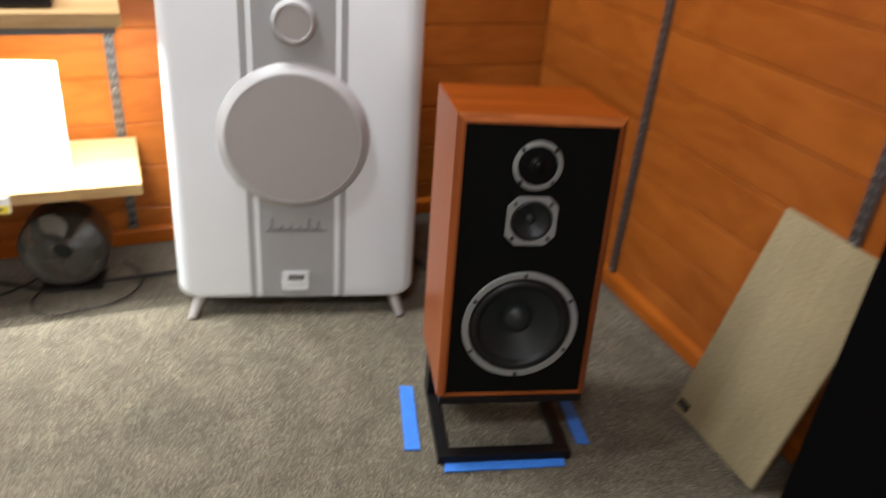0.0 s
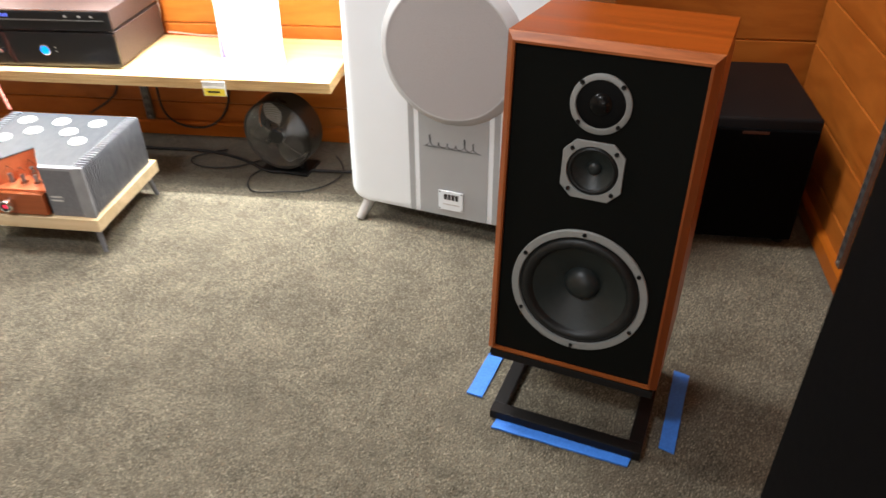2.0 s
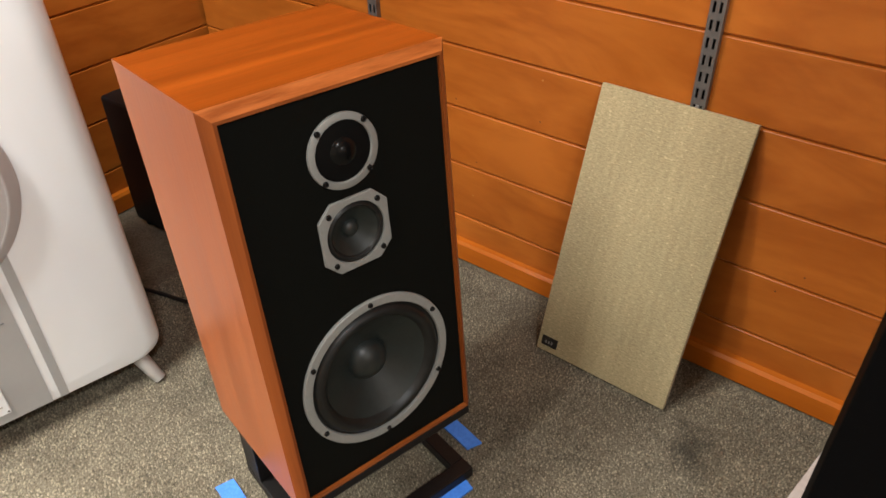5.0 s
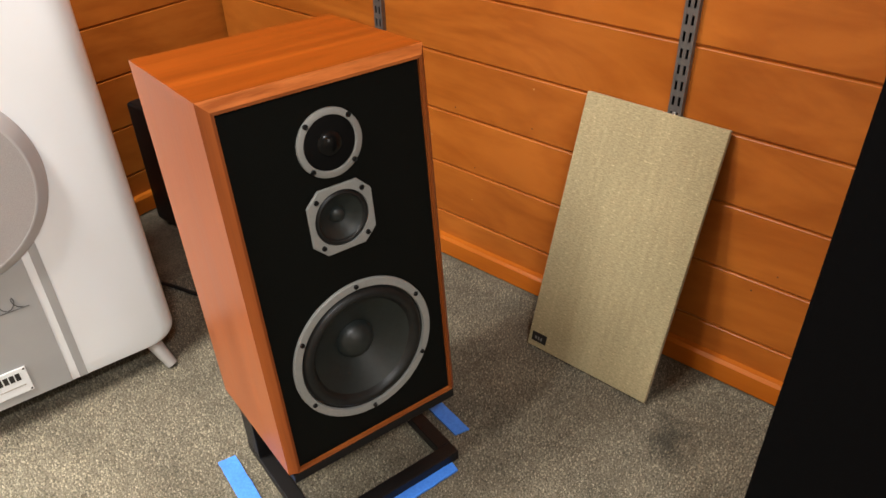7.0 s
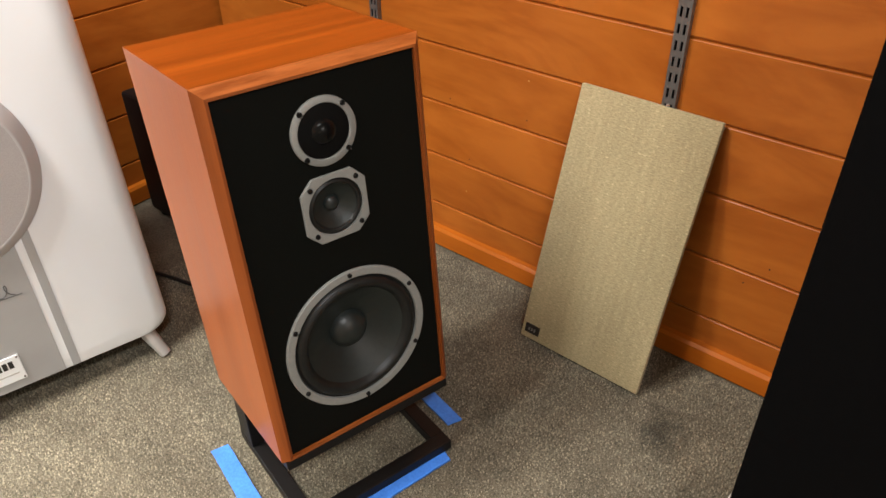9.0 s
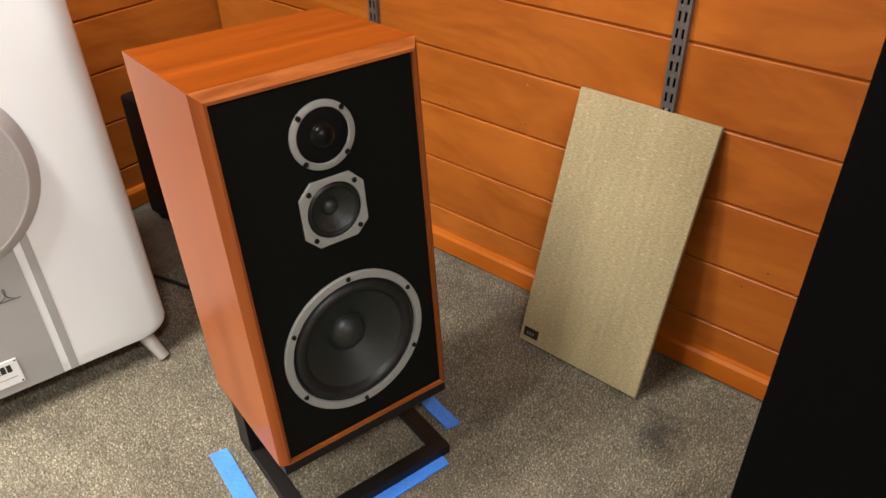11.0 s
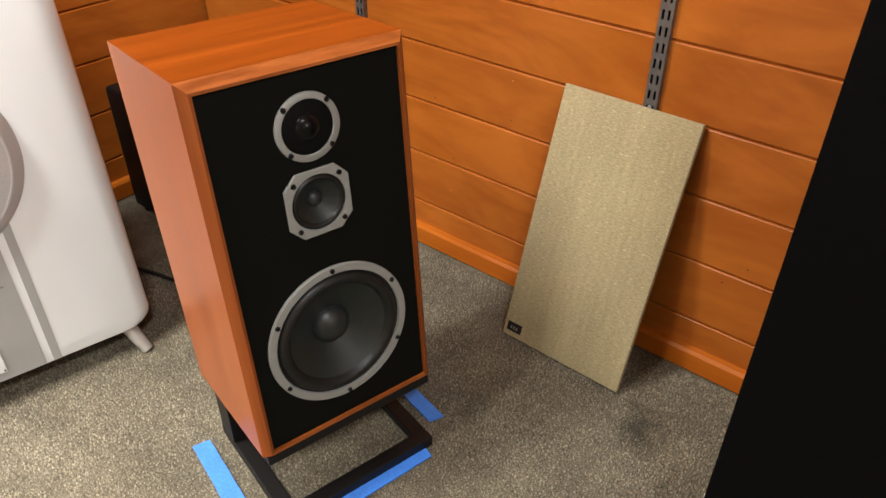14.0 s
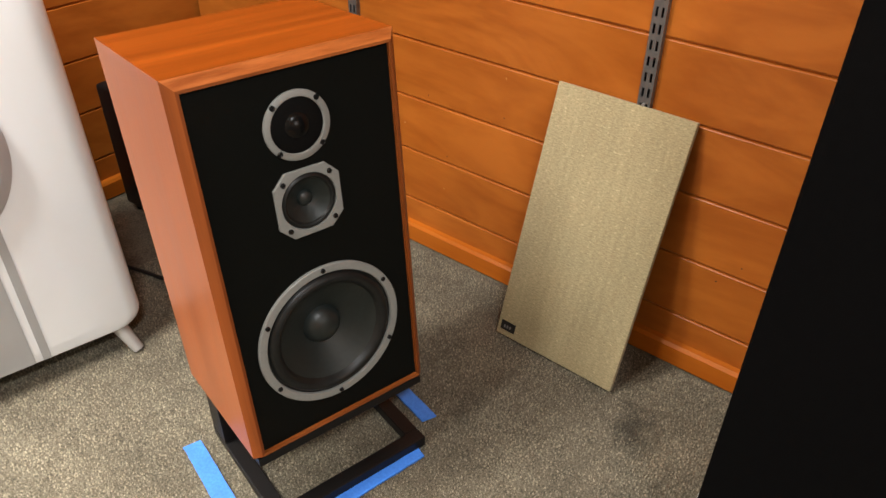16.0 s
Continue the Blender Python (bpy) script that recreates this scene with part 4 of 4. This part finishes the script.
tagged(tube([(-0.93, 2.67, 0.86), (-0.90, 2.672, 0.78), (-0.885, 2.672, 0.70), (-0.86, 2.67, 0.60)], 0.004, CABLE_WHITE, "power_cable"), "white cable running down the boards", "cable")


tagged(tube([(-1.235, 2.676, 0.86), (-1.232, 2.678, 0.74), (-1.228, 2.676, 0.60), (-1.22, 2.67, 0.50)], 0.0035, CABLE, "power_cable"), "thin black cable running down the boards", "cable")


# ---- silver valve amplifier on its little bench ----
def bench():
    t = thing("amplifier_bench", pose(-1.165, 1.872, 0), "low pale birch bench on splayed metal legs", "bench")
    w, d = 0.445, 0.375
    part("board", box(0, 0, 0.082, w, d, 0.122, 0.002), BIRCH, t)
    for x, sx in ((0.03, -1), (w - 0.03, 1)):
        for y, sy in ((0.03, -1), (d - 0.03, 1)):
            a, b = Vector((x + 0.012 * sx, y + 0.012 * sy, 0)), Vector((x, y, 0.084))
            v, f = lathe([(0.0, 0.0), (0.006, 0.0), (0.0095, (b - a).length), (0.0, (b - a).length)], 16, "z")
            q = (b - a).to_track_quat("Z", "Y").to_matrix().to_4x4()
            q.translation = a
            place("leg", mesh_of("leg", v, f, ALU, True), t, q, "tapered metal leg")
    return t


bench()


def valve_amp():
    t = thing("valve_amplifier", pose(-1.157, 1.885, 0.1225), "silver valve amplifier with finned sides and a copper front notch", "amplifier")
    w, d, h = 0.425, 0.345, 0.158
    cx = 0.2125
    # top plate with a V-shaped notch at the front
    poly = [(0.03, 0.0), (cx - 0.083, 0.004), (cx, 0.116), (cx + 0.083, 0.004), (w - 0.03, 0.0), (w - 0.03, d), (0.03, d)]
    k = len(poly)
    v = [(x, y, z) for z in (h - 0.004, h) for x, y in poly]
    f = [list(range(k)), list(range(k, 2 * k))] + [[q, (q + 1) % k, k + (q + 1) % k, k + q] for q in range(k)]
    place("top_plate", mesh_of("top_plate", v, f, ALU_DARK), t)
    part("front_panel", box(cx + 0.083, 0.0, 0.0, w - 0.022, 0.012, h + 0.001, 0.002), ALU, t)
    part("front_panel", box(0.022, 0.0, 0.0, cx - 0.083, 0.012, h + 0.001, 0.002), ALU, t)
    part("front_cap", box(cx + 0.083, -0.002, h - 0.006, w - 0.020, 0.013, h + 0.003, 0.001), ALU_PALE, t)
    part("front_cap", box(0.020, -0.002, h - 0.006, cx - 0.083, 0.013, h + 0.003, 0.001), ALU_PALE, t)
    part("back_panel", box(0.03, d - 0.006, 0, w - 0.03, d, h - 0.004), ALU, t)
    part("copper_tray", box(cx - 0.105, 0.004, 0.075, cx + 0.105, 0.125, 0.080), COPPER, t, "copper tray under the valves")
    for s in (-1, 1):
        v = [(cx + s * (0.0845 - 0.0845 * e), 0.004 + 0.1140 * e + dy, z) for e in (0, 1) for dy in (0, 0.003) for z in (0.080, h - 0.0042)]
        f = [(0, 1, 3, 2), (4, 5, 7, 6), (0, 1, 5, 4), (2, 3, 7, 6), (0, 2, 6, 4), (1, 3, 7, 5)]
        place("copper_wall", mesh_of("copper_wall", v, f, COPPER), t)
    bl = part("front_block", box(cx - 0.125, -0.012, 0.006, cx + 0.075, 0.004, 0.075, 0.002), COPPER_WOOD, t, "red-brown block with a volume knob")
    v, f = lathe([(0.019, 0.0), (0.019, -0.022), (0.017, -0.025), (0.0135, -0.025), (0.0130, -0.020)], 36)
    place("knob", mesh_of("knob", v, f, CHROME, True), bl, Matrix.Translation((cx - 0.036, -0.012, 0.042)), "chrome volume knob")
    v, f = lathe([(0.0132, -0.0205), (0.0066, -0.0215), (0.0064, -0.0222)], 32)
    place("knob_recess", mesh_of("knob_recess", v, f, CABLE, True), bl, Matrix.Translation((cx - 0.036, -0.012, 0.042)), "black knob centre")
    v, f = lathe([(0.0068, -0.0222), (0.0, -0.0230)], 24)
    place("knob_lamp", mesh_of("knob_lamp", v, f, RED_GLOW), bl, Matrix.Translation((cx - 0.036, -0.012, 0.042)), "red lit knob centre")
    for z in (0.050, 0.062):
        part("slot", box(cx + 0.092, -0.0008, z, cx + 0.128, 0.0, z + 0.005), VENT_WHITE, t)
    for x, y in ((-0.040, 0.034), (0.0, 0.078), (0.040, 0.034), (0.0, 0.032)):
        vv = new("valve")
        vv.parent = t
        vv.matrix_local = Matrix.Translation((cx + x, y, 0.080))
        pv, pf = lathe([(0.0, 0.058), (0.003, 0.055), (0.0095, 0.046), (0.0105, 0.036), (0.0100, 0.010), (0.0090, 0.002)], 24, "z")
        place("glass", mesh_of("glass", pv, pf, GLASS, True), vv)
        pv, pf = lathe([(0.0115, 0.0), (0.0115, 0.009), (0.0, 0.009)], 24, "z")
        place("base", mesh_of("base", pv, pf, CHROME, True), vv)
        pv, pf = lathe([(0.0, 0.012), (0.005, 0.012), (0.0055, 0.034), (0.0, 0.036)], 16, "z")
        place("anode", mesh_of("anode", pv, pf, ALU_PALE, True), vv)
    v, f = lathe([(0.0, 0.0035), (0.024, 0.0035), (0.026, 0.002), (0.026, 0.0)], 32, "z")
    me = mesh_of("vent_disc", v, f, VENT_WHITE, True)
    for x, y in ((-1.076, 2.174), (-0.958, 2.172), (-0.836, 2.170), (-1.011, 2.105), (-0.895, 2.107), (-1.077, 2.050), (-0.834, 2.050)):
        place("vent_disc", me, t, Matrix.Translation((x + 1.157, y - 1.885, h)), "pale round vent cover")
    fin = bmesh.new()
    box(-0.022, -0.0016, 0.002, 0.012, 0.0016, h + 0.004, bm=fin)
    fme = bpy.data.meshes.new("fin")
    fin.to_mesh(fme)
    fin.free()
    fme.materials.append(ALU_PALE)
    for q in range(24):
        y = 0.016 + (d - 0.026) * q / 23
        place("fin", fme, t, Matrix.Translation((w - 0.010, y, 0)))
        place("fin", fme, t, Matrix.Translation((0.020, y, 0)))
    part("heat_sink_core", box(w - 0.032, 0.006, 0.0, w - 0.026, d - 0.004, h - 0.002), ALU, t)
    part("heat_sink_core", box(0.026, 0.006, 0.0, 0.032, d - 0.004, h - 0.002), ALU, t)
    part("end_plate", box(w - 0.034, -0.001, 0.0, w + 0.004, 0.008, h + 0.004, 0.001), ALU_PALE, t)
    part("floor_plate", box(0.03, 0.01, 0.0, w - 0.03, d - 0.01, 0.004), ALU, t)
    return t


valve_amp()


# ---- fan under the shelf ----
def fan():
    t = thing("floor_fan", pose(-0.353, 2.410, 0.150, 0, 0, -9.0), "small dark metal floor fan under the shelf", "fan")
    R = 0.124
    v, f = lathe([(R - 0.006, 0.0), (R, -0.003), (R + 0.001, 0.01), (R + 0.001, 0.085), (R - 0.004, 0.09), (R - 0.006, 0.085), (R - 0.006, 0.0)], 64)
    place("shell", mesh_of("shell", v, f, FAN_DARK, True), t, None, "dark round fan shell")
    rv, rf = lathe([(R - 0.001, 0.0), (R + 0.0015, -0.003), (R + 0.0005, -0.006), (R - 0.004, -0.004)], 64)
    place("rim", mesh_of("rim", rv, rf, FAN_DARK, True), t, None, "dark front rim")
    for q in range(12):
        r = 0.030 + q * 0.0076
        pts = [(r * math.cos(a), -0.004 - 0.010 * (1 - (r / R) ** 2), r * math.sin(a)) for a in [2 * math.pi * k / 40 for k in range(40)]]
        vv, ff = [], []
        for k, pt in enumerate(pts):
            a = 2 * math.pi * k / 40
            for j in range(5):
                b = 2 * math.pi * j / 5
                rr = r + 0.0008 * math.cos(b)
                vv.append((rr * math.cos(a), pt[1] + 0.0008 * math.sin(b), rr * math.sin(a)))
        for k in range(40):
            for j in range(5):
                ff.append([k * 5 + j, k * 5 + (j + 1) % 5, ((k + 1) % 40) * 5 + (j + 1) % 5, ((k + 1) % 40) * 5 + j])
        place("guard_wire", mesh_of("guard_wire", vv, ff, GUARD, True), t)
    for q in range(4):
        a = radians(45 + 90 * q + 8)
        tube([(0.02 * math.cos(a), -0.013, 0.02 * math.sin(a)), (0.07 * math.cos(a), -0.011, 0.07 * math.sin(a)), (R * math.cos(a), -0.003, R * math.sin(a))], 0.0011, GUARD, "guard_spoke", t)
    v, f = lathe([(0.0, -0.018), (0.022, -0.018), (0.026, -0.014), (0.026, 0.01), (0.0, 0.012)], 32)
    place("hub", mesh_of("hub", v, f, RUBBER, True), t)
    for q in range(4):
        vv, ff = [], []
        na, nr = 9, 7
        for i in range(nr):
            r = 0.024 + (R - 0.040) * i / (nr - 1)
            half = radians(14 + 22 * math.sin(math.pi * min(1, i / (nr - 1) * 0.9 + 0.1)))
            for j in range(na):
                s = j / (na - 1) * 2 - 1
                a = radians(112 + 90 * q) + half * s
                vv.append((r * math.cos(a), 0.030 + 0.014 * s, r * math.sin(a)))
        m0 = len(vv)
        vv += [(x, y + 0.0015, z) for x, y, z in vv]
        for i in range(nr - 1):
            for j in range(na - 1):
                a = i * na + j
                ff += [[a, a + 1, a + na + 1, a + na], [m0 + a, m0 + a + na, m0 + a + na + 1, m0 + a + 1]]
        place("blade", mesh_of("blade", vv, ff, FAN_BLADE if q else BLADE_LIT, True), t, None, "smoked fan blade" if q else "fan blade painted paler for the light on it")
    v, f = lathe([(R - 0.01, 0.086), (0.0, 0.088)], 40)
    place("back_guard", mesh_of("back_guard", v, f, FAN_DARK), t)
    part("stand_foot", box(-0.09, 0.0, -0.150, 0.09, 0.11, -0.139, 0.004), RUBBER, t)
    for s in (-1, 1):
        part("stand_arm", box(s * 0.055 - 0.008, 0.035, -0.142, s * 0.055 + 0.008, 0.06, -0.105, 0.002), RUBBER, t)
    return t


fan()

# ---- cables on the carpet ----
for pts, r, lab in (
    ([(-1.05, 2.55, 0.006), (-0.909, 2.54, 0.006), (-0.794, 2.545, 0.006), (-0.632, 2.534, 0.006), (-0.50, 2.475, 0.006), (-0.40, 2.40, 0.006), (-0.294, 2.440, 0.006), (-0.124, 2.438, 0.006), (0.05, 2.45, 0.006)],
     0.0055, "thick black cable lying on the carpet under the shelf"),
    ([(-0.62, 2.56, 0.005), (-0.74, 2.50, 0.005), (-0.70, 2.43, 0.005), (-0.60, 2.415, 0.005), (-0.50, 2.45, 0.005), (-0.44, 2.52, 0.005)], 0.0026, "thin black cable coiled on the carpet under the shelf"),
    ([(-0.40, 2.46, 0.005), (-0.45, 2.42, 0.005), (-0.468, 2.345, 0.005), (-0.42, 2.262, 0.005), (-0.32, 2.285, 0.005), (-0.245, 2.290, 0.005), (-0.163, 2.353, 0.005), (-0.134, 2.463, 0.005), (-0.20, 2.55, 0.005)],
     0.0026, "thin black cable looped on the carpet beside the fan"),
    ([(-0.90, 2.672, 0.34), (-0.905, 2.668, 0.20), (-0.90, 2.66, 0.10), (-0.85, 2.655, 0.05), (-0.745, 2.655, 0.035), (-0.66, 2.66, 0.08), (-0.615, 2.668, 0.18), (-0.61, 2.672, 0.35)],
     0.004, "black cable hanging in a loop under the shelf"),
    ([(-1.03, 2.672, 0.35), (-1.05, 2.668, 0.20), (-1.10, 2.662, 0.13), (-1.20, 2.66, 0.08)], 0.004, "black cable hanging down the boards"),
    ([(0.70, 2.50, 0.005), (0.74, 2.36, 0.005), (0.771, 2.252, 0.005), (0.783, 2.18, 0.005), (0.82, 2.08, 0.005), (0.80, 1.96, 0.005)], 0.005, "black cable on the carpet behind the loudspeaker"),
):
    tagged(tube(pts, r, CABLE, "cable"), lab, "cable")


# ---- slotted metal bracket on the carpet by the tower ----
BRACKET = surf("pale_silver_paint", (0.62, 0.62, 0.60), (0.56, 0.56, 0.545), rough=0.38, metal=0.2, scale=60)


def floor_bracket():
    t = thing("metal_bracket", pose(0.995, 0.781, -0.002, 0, 0, -9.2), "slotted silver metal bracket lying on the carpet", "bracket")
    bm = bmesh.new()
    box(0, -0.004, 0.003, 0.322, 0.020, 0.026, 0.002, bm=bm)
    part("rail", bm, BRACKET, t)
    for k in range(3):
        part("tab", box(0.075 + 0.075 * k, -0.050, 0.004, 0.110 + 0.075 * k, -0.004, 0.010, 0.001), BRACKET, t)
    part("edge_bar", box(0.07, -0.062, 0.003, 0.29, -0.050, 0.014, 0.001), ALU, t)
    return t


floor_bracket()


# ---- nail marks in the east wall's boards ----
NAIL_PALE = surf("pale_filled_nail_hole", (0.46, 0.22, 0.07), rough=0.6)
NAIL_DARK = surf("dark_nail_hole", (0.06, 0.018, 0.005), rough=0.7)
v, f = lathe([(0.0, -0.0008), (0.0016, -0.0006), (0.0021, 0.0002)], 10)
marks = [mesh_of("nail_mark", v, f, NAIL_PALE, True), mesh_of("nail_mark", v, f, NAIL_DARK, True)]
east = bpy.data.objects["wall_east"]
rng = random.Random(5)
for k in range(26):
    row = rng.randrange(1, 8)
    z = -0.026 + 0.1521 * row + rng.choice((0.022, 0.03, 0.128, 0.075))
    ob = place("nail_mark", marks[k % 2], east, Matrix.Translation((rng.uniform(-1.9, -0.35), 0.0, z)))
